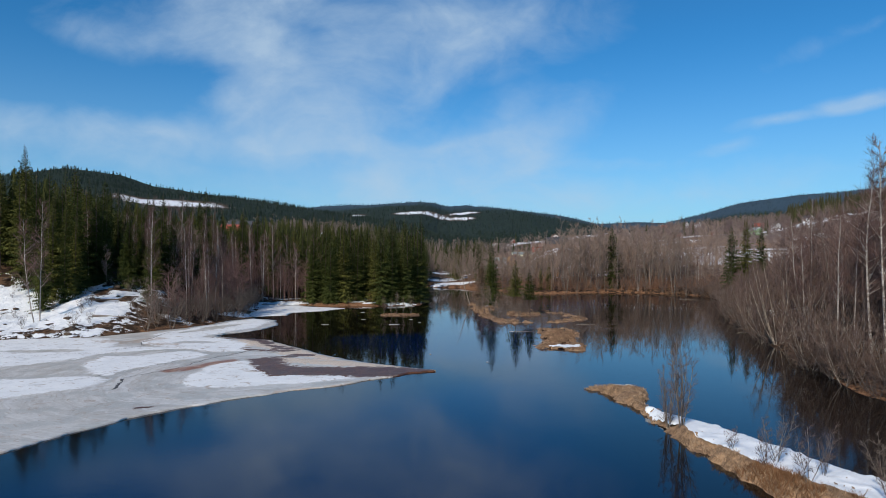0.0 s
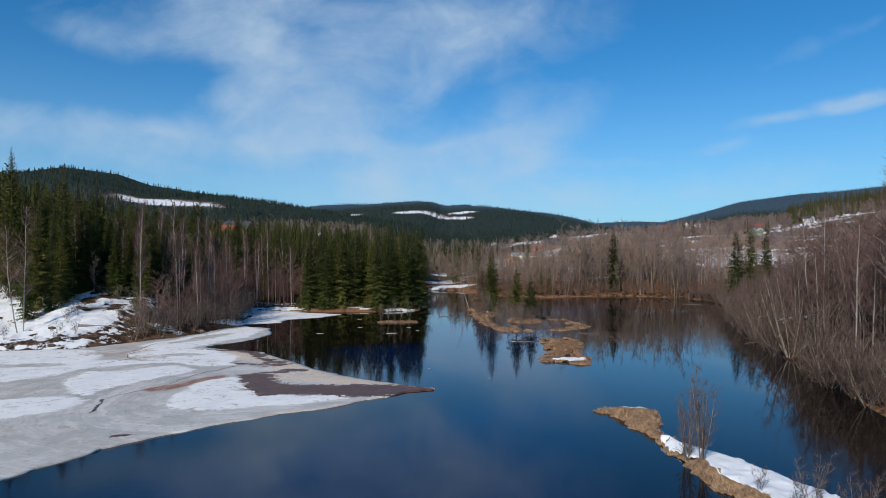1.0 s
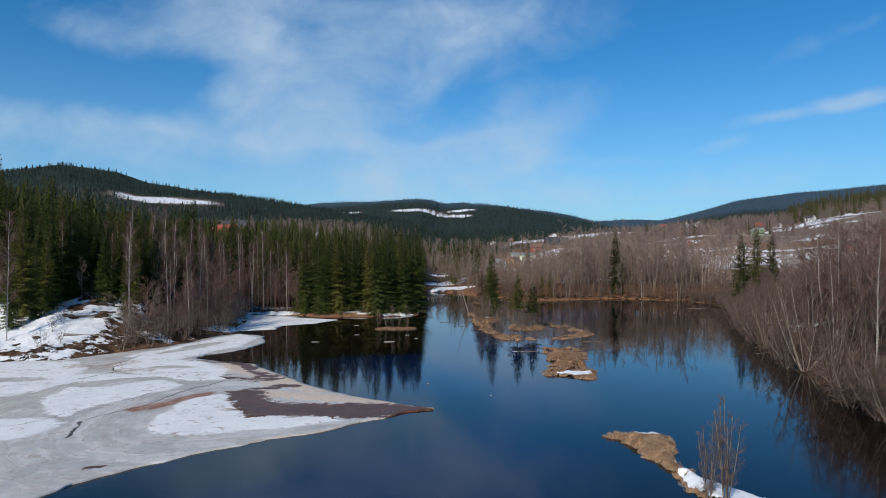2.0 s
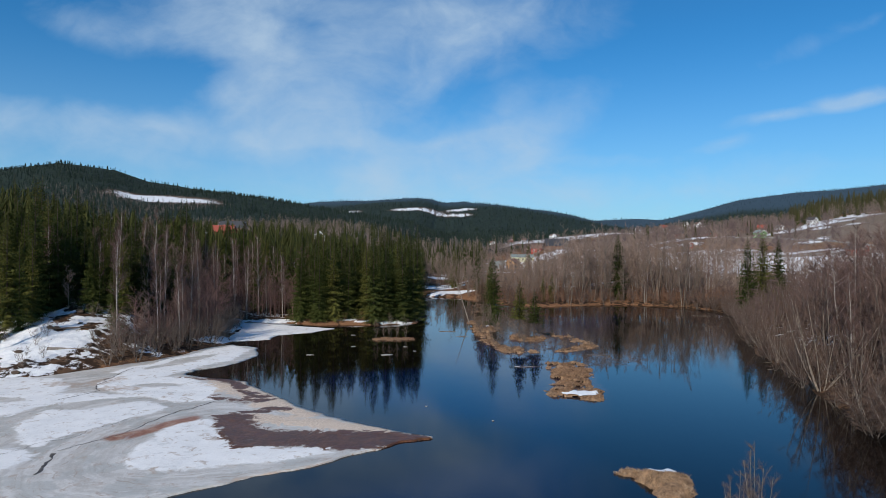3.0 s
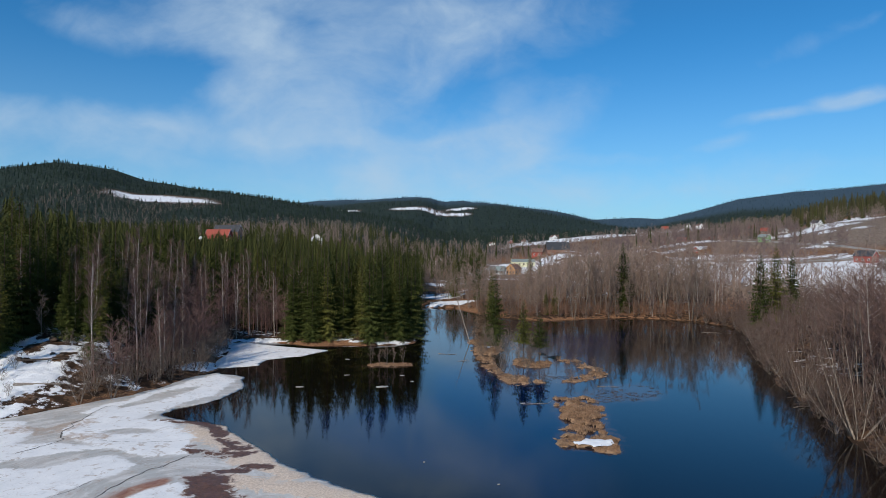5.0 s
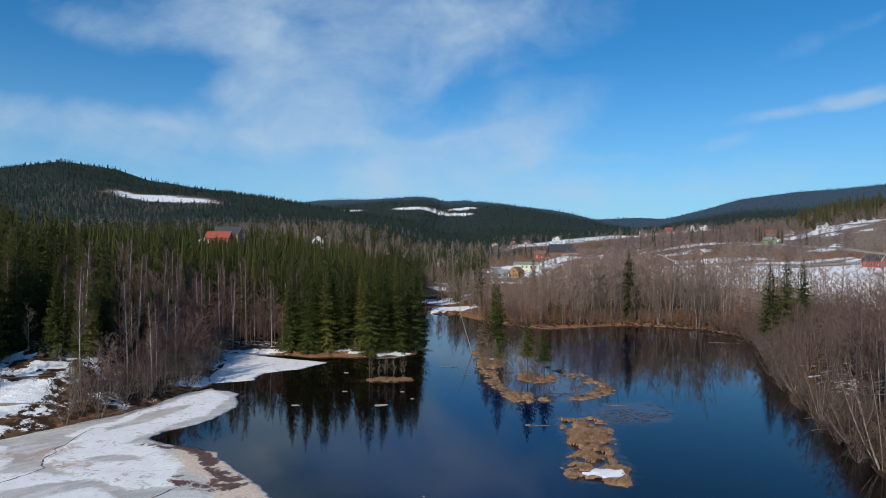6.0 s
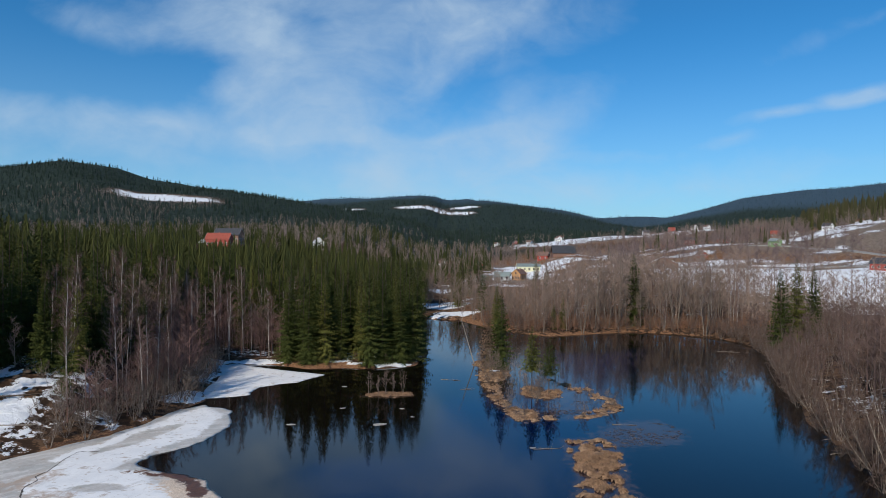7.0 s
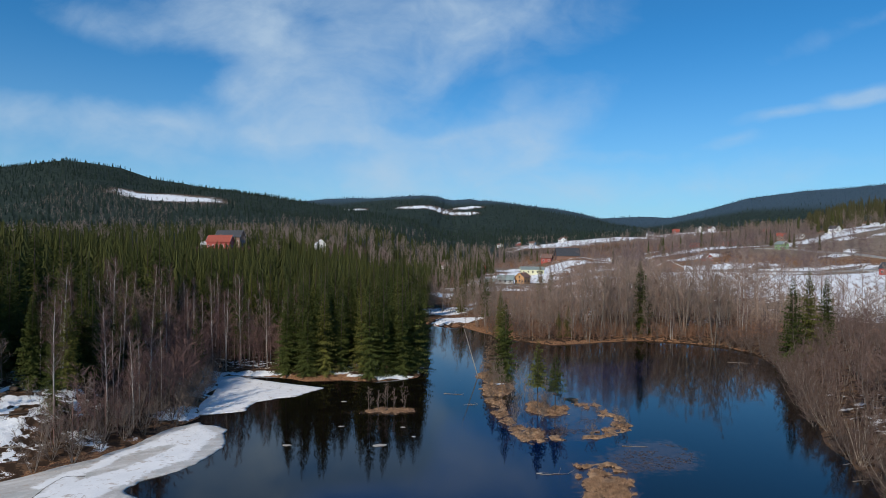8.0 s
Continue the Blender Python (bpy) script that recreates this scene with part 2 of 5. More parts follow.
def water_material():
    n = Nodes("river_water", 0.02, ior=1.34)
    swell = n.noise(0.5, 3, where=n.place((1.0, 0.45, 1)))
    ripple = n.noise(2.2, 4, where=n.place((0.5, 1.0, 1)))
    gust = n.ramp(n.noise(0.05, 3, where=n.place((1, 0.35, 1))), 0.4, 0.7)
    h = n.math("ADD", n.math("MULTIPLY", swell, 0.5), n.math("MULTIPLY", ripple, n.math("ADD", n.math("MULTIPLY", gust, 0.3), 0.18)))
    # Body colour carries part of the reflection: blue for sky, near black for trees
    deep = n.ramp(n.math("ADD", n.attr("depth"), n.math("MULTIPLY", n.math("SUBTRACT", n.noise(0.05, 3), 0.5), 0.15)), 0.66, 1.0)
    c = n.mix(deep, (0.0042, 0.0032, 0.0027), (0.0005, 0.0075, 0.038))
    weed = n.math("ADD", n.attr("weed"), n.math("MULTIPLY", n.math("SUBTRACT", n.rich(1.1, 6, 0.65), 0.5), 0.9))
    sunk = n.mix(n.rich(5.0, 4), (0.022, 0.016, 0.014), (0.12, 0.072, 0.048))
    c = n.mix(n.ramp(weed, 0.35, 1.0, 0.0, 0.7), c, sunk)
    return n.done(c, rough=n.math("ADD", n.math("MULTIPLY", gust, 0.05), 0.03), bump=h, strength=0.07, depth=0.1)


def bark_material(name, a, b, band):
    """Bark with dark cross bands (band > 0) or lengthwise streaks."""
    n = Nodes(name, 0.85)
    where = n.place((3, 3, 14) if band else (9, 9, 1.6))
    f = n.ramp(n.noise(1.0, 4, where=where), 0.42, 0.62)
    low = n.noise(0.6, 3)
    f = n.math("ADD", n.math("MULTIPLY", f, 0.75), n.math("MULTIPLY", low, 0.3), clamp=True)
    return n.done(n.mix(f, b, a), bump=n.noise(1.0, 4, where=where), strength=0.4, depth=0.02)


def twig_material(name, a, b, patches=0.0):
    """Twigs or straw: each sliver and each tree differs; patches: how far whole patches differ."""
    n = Nodes(name, 0.8, gloss=0.25)
    f = n.math("ADD", n.math("MULTIPLY", n.island(), 0.5), n.math("MULTIPLY", n.lottery(), 0.3 - 0.3 * bool(patches)))
    f = n.math("ADD", f, n.math("MULTIPLY", n.attr("tone"), 0.5))
    if patches:
        f = n.math("ADD", f, n.math("MULTIPLY", n.ramp(n.noise(1.1, 4), 0.35, 0.65), patches))
    return n.done(n.mix(f, a, b))


def needle_material(name, a, b, c):
    n = Nodes(name, 0.8, gloss=0.08)
    f = n.math("ADD", n.math("MULTIPLY", n.island(), 0.28), n.math("MULTIPLY", n.noise(0.9, 3), 0.35))
    f = n.math("ADD", f, n.math("MULTIPLY", n.attr("tone"), 0.45))
    f = n.math("ADD", f, n.math("MULTIPLY", n.lottery(), 0.12))
    col = n.mix(f, a, b)
    return n.done(n.mix(n.ramp(n.lottery(), 0.55, 1.0), col, n.mix(0.6, col, c)))


def wall_material(name, a, b):
    """Painted upright boards."""
    n = Nodes(name, 0.7)
    grain = n.noise(2.0, 3, where=n.place((5, 5, 0.4)))
    f = n.math("ADD", n.math("MULTIPLY", grain, 0.7), n.math("MULTIPLY", n.noise(0.6, 3), 0.3))
    return n.done(n.mix(n.ramp(f, 0.3, 0.7), a, b), bump=grain, strength=0.3, depth=0.03)


GROUND, ICE, WATER = ground_material(), ice_material(), water_material()
BIRCH = bark_material("birch_bark", (0.54, 0.50, 0.455), (0.14, 0.11, 0.095), 1)
ALDER = bark_material("alder_bark", (0.36, 0.30, 0.24), (0.14, 0.11, 0.088), 0)
DARKBARK = bark_material("spruce_bark", (0.13, 0.09, 0.065), (0.055, 0.04, 0.03), 0)
DEADWOOD = bark_material("bleached_wood", (0.34, 0.30, 0.25), (0.18, 0.145, 0.12), 0)
BIRCH_TWIG = twig_material("birch_twigs", (0.09, 0.051, 0.044), (0.20, 0.12, 0.104))
FAR_TWIG = twig_material("far_twigs", (0.14, 0.10, 0.088), (0.28, 0.215, 0.19))
ALDER_TWIG = twig_material("alder_twigs", (0.145, 0.102, 0.083), (0.315, 0.232, 0.188))
GREY_TWIG = twig_material("grey_twigs", (0.085, 0.064, 0.053), (0.20, 0.155, 0.128))
PURPLE_TWIG = twig_material("purple_twigs", (0.076, 0.049, 0.043), (0.175, 0.117, 0.10))
PALE_PURPLE = twig_material("valley_twigs", (0.105, 0.072, 0.068), (0.21, 0.155, 0.145))
RED_TWIG = twig_material("red_twigs", (0.078, 0.051, 0.042), (0.185, 0.127, 0.104))
# Darker than the other alder barks
DARK_ALDER = bark_material("dark_alder_bark", (0.25, 0.205, 0.17), (0.08, 0.062, 0.05), 0)
GREY_ALDER = bark_material("grey_alder_bark", (0.25, 0.205, 0.165), (0.095, 0.074, 0.06), 0)
NEEDLES = needle_material("spruce_needles", (0.028, 0.037, 0.012), (0.112, 0.130, 0.032), (0.15, 0.14, 0.036))
RUSTY = needle_material("dead_needles", (0.11, 0.07, 0.045), (0.24, 0.16, 0.11), (0.2, 0.14, 0.1))
# Cooler than the near needles: a little distance haze in the colour
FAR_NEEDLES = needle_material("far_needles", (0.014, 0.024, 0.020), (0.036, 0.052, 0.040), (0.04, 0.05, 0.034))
PINE_NEEDLES = needle_material("pine_needles", (0.02, 0.025, 0.012), (0.066, 0.068, 0.03), (0.07, 0.062, 0.03))
WOOD_NEEDLES = needle_material("wood_needles", (0.016, 0.022, 0.008), (0.066, 0.074, 0.022), (0.066, 0.068, 0.022))
# Far ridges: the blue of distance haze is painted into the needles
HAZE_NEEDLES = needle_material("haze_needles", (0.034, 0.058, 0.08), (0.056, 0.09, 0.118), (0.06, 0.09, 0.11))
STRAW = twig_material("dry_straw", (0.13, 0.08, 0.052), (0.50, 0.35, 0.225), 0.5)
ISLE_STRAW = twig_material("brown_straw", (0.10, 0.055, 0.034), (0.42, 0.265, 0.165), 0.5)
RUST_TWIG = twig_material("rusty_scrub", (0.11, 0.055, 0.034), (0.24, 0.135, 0.088))
REEDS = twig_material("red_reeds", (0.16, 0.075, 0.035), (0.27, 0.15, 0.075))
PEAT = two_tone("peaty_straw", (0.09, 0.052, 0.03), (0.40, 0.25, 0.14), 1.6, 0.9, 9.0, bump=0.6)
SUNKEN = two_tone("drowned_grass", (0.045, 0.033, 0.026), (0.115, 0.074, 0.05), 1.2, 0.4)
SNOW = two_tone("snow", (0.76, 0.79, 0.82), (0.88, 0.89, 0.90), 1.2, 0.6, 9.0, bump=0.4)
SODDEN = two_tone("sodden_ice", (0.26, 0.22, 0.18), (0.46, 0.43, 0.39), 2.0, 0.5)
CRACK = two_tone("wet_crack", (0.05, 0.043, 0.038), (0.14, 0.12, 0.10), 1.5, 0.4)
EARTH = two_tone("bare_earth", (0.05, 0.035, 0.025), (0.12, 0.08, 0.055), 2.0, 0.95, bump=0.5)
ROAD = two_tone("gravel_road", (0.20, 0.19, 0.18), (0.30, 0.285, 0.27), 0.7, 0.9)

# ---------------------------------------------------------------- the lie of the land


def value_noise(x, y, seed=0):
    xi, yi = np.floor(x).astype(np.int64), np.floor(y).astype(np.int64)
    fx, fy = x - xi, y - yi
    fx, fy = fx * fx * (3 - 2 * fx), fy * fy * (3 - 2 * fy)

    def h(a, b):
        k = (a * 374761393 + b * 668265263 + seed * 974634777) & 0x7FFFFFFF
        k = ((k ^ (k >> 13)) * 1274126177) & 0x7FFFFFFF
        return ((k ^ (k >> 16)) & 0xFFFF) / 65535.0
    return (h(xi, yi) * (1 - fx) + h(xi + 1, yi) * fx) * (1 - fy) + (h(xi, yi + 1) * (1 - fx) + h(xi + 1, yi + 1) * fx) * fy


def fbm(x, y, size, octaves=4, seed=0):
    """Noise about 0, between -1 and 1, whose largest forms are size metres wide."""
    total, gain, norm = 0.0, 1.0, 0.0
    for k in range(octaves):
        total = total + gain * (value_noise(x / size * 2 ** k, y / size * 2 ** k, seed + 17 * k) * 2 - 1)
        norm += gain
        gain *= 0.5
    return total / norm


def S(v):
    v = np.clip(v, 0.0, 1.0)
    return v * v * (3 - 2 * v)


def away(points, x, y, closed=True):
    """Distance to a line through points, negative inside where it is closed."""
    best, inside = np.full(np.shape(x), 1e9), np.zeros(np.shape(x), bool)
    n = len(points)
    for i in range(n if closed else n - 1):
        (ax, ay), (bx, by) = points[i], points[(i + 1) % n]
        dx, dy = bx - ax, by - ay
        f = np.clip(((x - ax) * dx + (y - ay) * dy) / (dx * dx + dy * dy), 0, 1)
        best = np.minimum(best, np.hypot(x - ax - f * dx, y - ay - f * dy))
        if closed and ay != by:
            inside ^= ((ay > y) != (by > y)) & (x < dx * (y - ay) / (by - ay) + ax)
    return np.where(inside, -best, best) if closed else best


def ellipse(x, y, cx, cy, rx, ry, turn=0.0):
    c, s = math.cos(radians(turn)), math.sin(radians(turn))
    u, v = ((x - cx) * c + (y - cy) * s) / rx, (-(x - cx) * s + (y - cy) * c) / ry
    return np.hypot(u, v)


def patch(x, y, *args):
    """1 in the middle of an ellipse, 0.5 at its edge, 0 outside."""
    return np.clip(1.5 - ellipse(x, y, *args), 0, 1)


SHORE = [(-100, -80), (-102, 20), (-92, 50), (-75, 69), (-56, 80), (-47, 83), (-43, 88), (-39, 93), (-36, 101), (-34, 111),
         (-37, 122), (-40, 138), (-33, 139), (-25, 135), (-19, 137), (-13, 135), (-6, 139), (-4.5, 149), (-6, 169), (-9, 197),
         (-16, 214), (-12, 221), (-3, 211), (3, 212), (8, 200), (17, 184), (24, 179), (35, 183), (48, 188), (57, 185),
         (66, 178), (68, 170), (66, 155), (60, 138), (52, 119), (46, 104), (43, 92), (40, 78), (37, 66), (34, 54), (34, 35), (37, 0), (40, -80)]
SPIT = [(11.6, 53.2), (13.2, 53.8), (16, 53), (15.7, 50.5), (14.9, 46.8), (15.6, 44), (17.2, 41.6), (18.8, 38), (20, 34.5), (22, 30), (25, 22), (30, 8), (26, 6), (20.6, 20), (17, 27), (15.7, 30), (14.9, 33.5), (14.5, 37), (14.1, 42), (13.9, 47), (13.3, 50.2)]
TUSSOCK_ISLE = [(13.4, 95), (17.8, 95.8), (18.8, 91), (17.4, 84), (17, 78), (16, 74), (11.1, 75), (11.7, 79), (12.7, 84), (12.9, 90)]
WOODED_ISLE = [(4.2, 142.5), (8, 146), (11.5, 141.5), (11, 133), (8.6, 125), (8.7, 116), (10, 109), (13.6, 106.5), (13.8, 103.2), (9, 102.6), (7.2, 109), (5.9, 118), (5.1, 127), (5.5, 135)]
GROVE_ISLE = [(10.8, 121.5), (14, 122.5), (17.2, 119.5), (16.6, 115.2), (13, 114), (10.6, 117)]
ARC_ISLE = [(16.2, 129), (18, 127.5), (21.5, 121), (23.6, 115), (23.8, 110), (21, 106), (16, 103.4), (14.5, 104.4), (19, 107), (21.6, 111), (21.4, 115), (19, 121)]
SEDGE_ISLE = [(-13, 115), (-9, 117.6), (-5, 117.2), (-4.6, 115.4), (-9, 114)]
ISLES = [SPIT, TUSSOCK_ISLE, WOODED_ISLE, ARC_ISLE, SEDGE_ISLE, GROVE_ISLE]
ISLE_TOPS = [0.5, 0.3, 0.3, 0.2, 0.2, 0.25]
ISLE_CLUMP = [0.2, 0.75, 0.7, 0.75, 0.7, 0.7]
ISLE_WET = [0.0, 0.46, 0.3, 0.3, 0.12, 0.24]
ISLE_RAGGED = [0.35, 1.1, 1.0, 1.0, 0.8, 1.0]

# far ridges: (distance, slopes), a slope a pair of bearing (across per ahead) and rise (up per ahead)
RIDGES = [(2100, [(-2, 0.074), (-0.75, 0.106), (-0.7, 0.109), (-0.61, 0.121), (-0.52, 0.106), (-0.49, 0.091), (-0.43, 0.085), (-0.34, 0.073), (-0.25, 0.06), (-0.15, 0.044), (0, 0.024), (0.2, 0.)]),
          (3400, [(-0.6, 0.025), (-0.4, 0.045), (-0.25, 0.061), (-0.15, 0.066), (-0.05, 0.071), (0.02, 0.069), (0.07, 0.063), (0.15, 0.05), (0.25, 0.032), (0.33, 0.021), (0.5, 0.)]),
          (3850, [(0.1, 0.), (0.2, 0.02), (0.33, 0.036), (0.40, 0.055), (0.46, 0.069), (0.55, 0.081), (0.64, 0.089), (0.70, 0.095), (1.2, 0.108), (2, 0.088)]),
          (4500, [(-0.3, 0.0), (0, 0.03), (0.2, 0.036), (0.27, 0.040), (0.34, 0.040), (0.4, 0.036), (0.7, 0.0)]),
          (650, [(0.44, 0.0), (0.53, 0.008), (0.6, 0.026), (0.7, 0.04), (1, 0.06), (2, 0.06)])]


def land(x, y):
    """Height of the dry land, had it no river."""
    left = S((-x - 25) / 70)
    z = 1.2 + 0.5 * fbm(x, y, 30, 4, 3)
    z = z + 6.0 * S((-40 - x) / 9) * (1 - 0.55 * S((-53 - x) / 10) * (1 - S((y - 94) / 14))) * S((y - 79) / 24) * (1 - 0.6 * S((y - 125) / 70))
    z = z + 8.0 * S((-x - 62) / 50) * S((y - 70) / 50) * (1 - 0.75 * S((y - 170) / 70))
    z = z + 3.0 * S((y - 150) / 90) * S((-x + 5) / 30)
    z = z + 3.0 * S((y - 190) / 100) * left + 10.0 * S((y - 300) / 75) * left
    z = z + 4.0 * S((y - 186) / 60) * S((x + 5) / 25)
    z = z + 7.0 * S((y - 188) / 100) * S((x - 40) / 45)
    z = z + 13.0 * S((y - 300) / 130) * S((x - 80) / 100) * (1 - 0.25 * S((y - 480) / 100) * (1 - S((x - 200) / 80)))
    z = z + 5.0 * S((x - 40) / 40) * (1 - S((y - 150) / 60))
    z = z + 13.0 * S((y - 430) / 300) + 3.5 * patch(x, y, 50, 385, 40, 30, 0) * S((y - 340) / 25)
    z = z + 5.5 * patch(x, y, 70, 430, 26, 24, 0) + 4.0 * S((y - 410) / 60) * S((x - 195) / 50)
    z = z + 0.9 * fbm(x, y, 2.8, 3, 13) * S((-42 - x) / 6) * (y < 112)
    r, bearing = np.hypot(x, y), np.where(y > 1, x / np.maximum(y, 1), np.sign(x) * 2.0)
    bearing = np.clip(bearing, -2, 2)
    ahead_r = np.maximum(np.where(y > r * 0.44, y, r * 0.44), 1)
    hills = 0.0
    for reach, slopes in RIDGES:
        b, s = np.array(slopes).T
        top = np.interp(bearing, b, s) * reach
        f = (ahead_r - 0.3 * reach) / (0.7 * reach)
        shape = S(np.clip(f, 0, 1)) * (1 - 0.35 * S((ahead_r - reach) / (0.4 * reach)))
        hills = np.maximum(hills, top * shape)
    rough = fbm(x, y, 260, 4, 9) * 14 * S((r - 600) / 900) + fbm(x, y, 60, 3, 11) * 2.0 * S((r - 250) / 400)
    return z + hills + rough


def ground_height(x, y):
    x, y = np.asarray(x, float), np.asarray(y, float)
    d = away(SHORE, x, y) + 0.9 * fbm(x, y, 7, 3, 5)
    bank = 0.12 + 0.5 * S(d / 2.5)
    dry = bank + (land(x, y) - 0.62) * (1 - np.exp(-np.maximum(d, 0) / 11))
    wet = -0.25 - 1.6 * S(-d / 9)
    z = np.where(d > 0, np.maximum(dry, 0.12 * S(d / 0.8) + 0.02), wet * S(-d / 1.2))
    return z


def isle_height(x, y, k):
    """Height of island k: low, hummocky, drowned at its ragged rim."""
    e = away(ISLES[k], x, y) + ISLE_RAGGED[k] * fbm(x, y, 3.2, 4, 21) + 0.9 * fbm(x, y, 0.9, 3, 25)
    clumps = S(0.5 + 1.3 * fbm(x, y, 0.75, 3, 27))
    return np.where(e < 0, 0.02 + ISLE_TOPS[k] * S(-e / 0.9) * (1.1 - ISLE_CLUMP[k] + ISLE_CLUMP[k] * clumps) - ISLE_WET[k] * S(0.42 - 1.6 * fbm(x, y, 1.0, 3, 29)), -0.25 * S(e / 0.8))


def any_height(x, y):
    """The land or, out in the river, the islands."""
    z = ground_height(x, y)
    for k in range(len(ISLES)):
        z = np.maximum(z, isle_height(x, y, k))
    return z


def height(x, y):
    return max(0.0, float(any_height(np.array([float(x)]), np.array([float(y)]))[0]))


def graded(lo, fine_lo, fine_hi, hi, step, growth):
    mid = list(np.arange(fine_lo, fine_hi + 1e-6, step))
    out, s = [], step
    v = fine_lo
    while v > lo:
        s *= growth
        v -= s
        out.append(max(v, lo))
    up, s, v = [], step, mid[-1]
    while v < hi:
        s *= growth
        v += s
        up.append(min(v, hi))
    return np.array(out[::-1] + mid + up)


def sheet(name, xs, ys, z_of, material, attrs, keep=None, smooth=True):
    """A mesh over a grid, with float attributes on its points; keep: which points stay."""
    gx, gy = np.meshgrid(xs, ys)
    z = z_of(gx, gy)
    nx, ny = len(xs), len(ys)
    idx = np.arange(nx * ny).reshape(ny, nx)
    quads = np.stack([idx[:-1, :-1], idx[:-1, 1:], idx[1:, 1:], idx[1:, :-1]], -1).reshape(-1, 4)
    co = np.stack([gx, gy, z], -1).reshape(-1, 3)
    names, values = list(attrs), [np.asarray(f(gx, gy, z), float).reshape(-1) for f in attrs.values()]
    if keep is not None:
        k = keep(gx, gy).reshape(-1)
        quads = quads[k[quads].all(1)]
        used = np.unique(quads)
        lookup = np.full(nx * ny, -1)
        lookup[used] = np.arange(len(used))
        quads, co, values = lookup[quads], co[used], [v[used] for v in values]
    me = bpy.data.meshes.new(name)
    me.from_pydata(co.tolist(), [], quads.tolist())
    for n_, v in zip(names, values):
        a = me.attributes.new(n_, "FLOAT", "POINT")
        a.data.foreach_set("value", v.astype(np.float32))
    if smooth:
        me.polygons.foreach_set("use_smooth", np.ones(len(me.polygons), bool))
    me.materials.append(material)
    return new(name, me)


# snow patches on land: middle, half sizes, turn
SNOWS = [(-64, 89, 25, 17, 12), (-36, 112, 5, 3, 60), (-38, 137, 9, 3, 10), (-21, 139.5, 3.2, 1.6, 0), (-17, 138, 2.0, 0.9, -20), (-9, 137.5, 4.5, 1.3, 12), (-5, 144, 1.2, 5, 0)]
SNOWS += [(-5, 214, 9, 4, 10), (2, 218, 8, 5, 0), (-2, 238, 10, 8, 0), (10, 302, 24, 14, 0), (22, 350, 26, 14, 0), (58, 318, 20, 8, 10), (34, 352, 34, 12, 0), (52, 395, 44, 13, 0), (40, 372, 30, 10, 5), (84, 275, 20, 8, 12)]
SNOWS += [(112, 272, 66, 42, 8), (160, 268, 66, 46, 0), (70, 300, 14, 7, 20), (150, 392, 30, 7, 10), (196, 352, 26, 7, 40), (90, 395, 16, 7, 0), (110, 460, 40, 8, 0), (150, 222, 40, 30, 10), (120, 345, 50, 14, 0), (140, 318, 60, 14, 4), (100, 300, 40, 12, 8), (170, 430, 50, 14, 10), (120, 420, 50, 10, 0), (80, 350, 22, 8, 0), (235, 420, 40, 22, 20), (290, 470, 60, 20, 20),
         (175, 680, 110, 62, 5), (60, 480, 50, 12, 0), (-40, 128, 4, 8, 0)]
SPIT_SNOW = [(14.6, 44.6), (15.6, 42.4), (16.7, 39.4), (17.5, 36.4), (18.4, 33.4), (20.2, 30), (23.2, 23), (28, 9)]
FIELDS = [(135, 270, 85, 70, 5), (245, 420, 90, 80, 20), (20, 335, 25, 25, 0), (180, 680, 100, 80, 0), (55, 480, 60, 25, 0)]
CLEARINGS = [(-590, 1330, 104, 76, 12), (-45, 2420, 64, 46, 0), (-110, 2260, 90, 24, -3), (30, 2250, 52, 40, 4), (55, 2470, 60, 60, 8), (-60, 2560, 90, 26, 0), (-200, 2340, 60, 18, 0), (-365, 2260, 50, 15, 0), (270, 2330, 32, 15, 0), (120, 2340, 26, 20, 0)]


def snow_mask(x, y, z):
    m = 0.0
    for p in SNOWS + CLEARINGS:
        m = np.maximum(m, patch(x, y, *p))
    m = m - 0.75 * S((fbm(x * 0.25 + y * 0.5, y - x * 0.2, 6, 3, 37) - 0.02) * 3) * S((x - 135) / 40) * (y < 600)
    m = m - 0.35 * S((fbm(x, y, 9, 3, 31) - 0.05) * 3) - 0.55 * S((fbm(x, y, 2.6, 4, 35) - 0.24) * 6) * (x < -40) * (y < 112)
    m = np.maximum(m, np.clip(1.45 - away(SPIT_SNOW, x, y, False) / 0.95, 0, 1) * (z > 0.1))
    d = away(SHORE, x, y)
    woods = np.clip(0.25 + 0.35 * fbm(x, y, 14, 3, 33), 0, 0.5) * (d > 3) * S((np.hypot(x, y) - 60) / 60) * (1 - S((np.hypot(x, y) - 350) / 150))
    return np.where(z > 0.06, np.maximum(m, woods), 0)


def grass_mask(x, y, z):
    d = away(SHORE, x, y)
    near = np.clip(1.3 - d / np.where(x > 38, 0.9, 2.0), 0, 1) * (d > -2) * (x > -42) * np.where((x > 36) & (y < 172), 0.0, 1.0)
    isles = 0.0
    for line in ISLES:
        isles = np.maximum(isles, np.clip(0.8 - away(line, x, y), 0, 1))
    inland = 0.62 * S((y - 179) / 14) * S((x + 20) / 30) * (y < 800)
    return np.maximum(np.maximum(near * np.clip(0.62 + 0.7 * fbm(x, y, 6, 3, 87), 0, 0.9), isles), inland)


def field_mask(x, y, z):
    m = 0.0
    for p in FIELDS + CLEARINGS:
        m = np.maximum(m, patch(x, y, *p))
    return m


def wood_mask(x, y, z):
    # The second step, by distance alone, brings in the painted haze
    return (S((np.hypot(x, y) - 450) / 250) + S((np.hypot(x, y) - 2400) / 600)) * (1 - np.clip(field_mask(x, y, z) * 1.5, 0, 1))


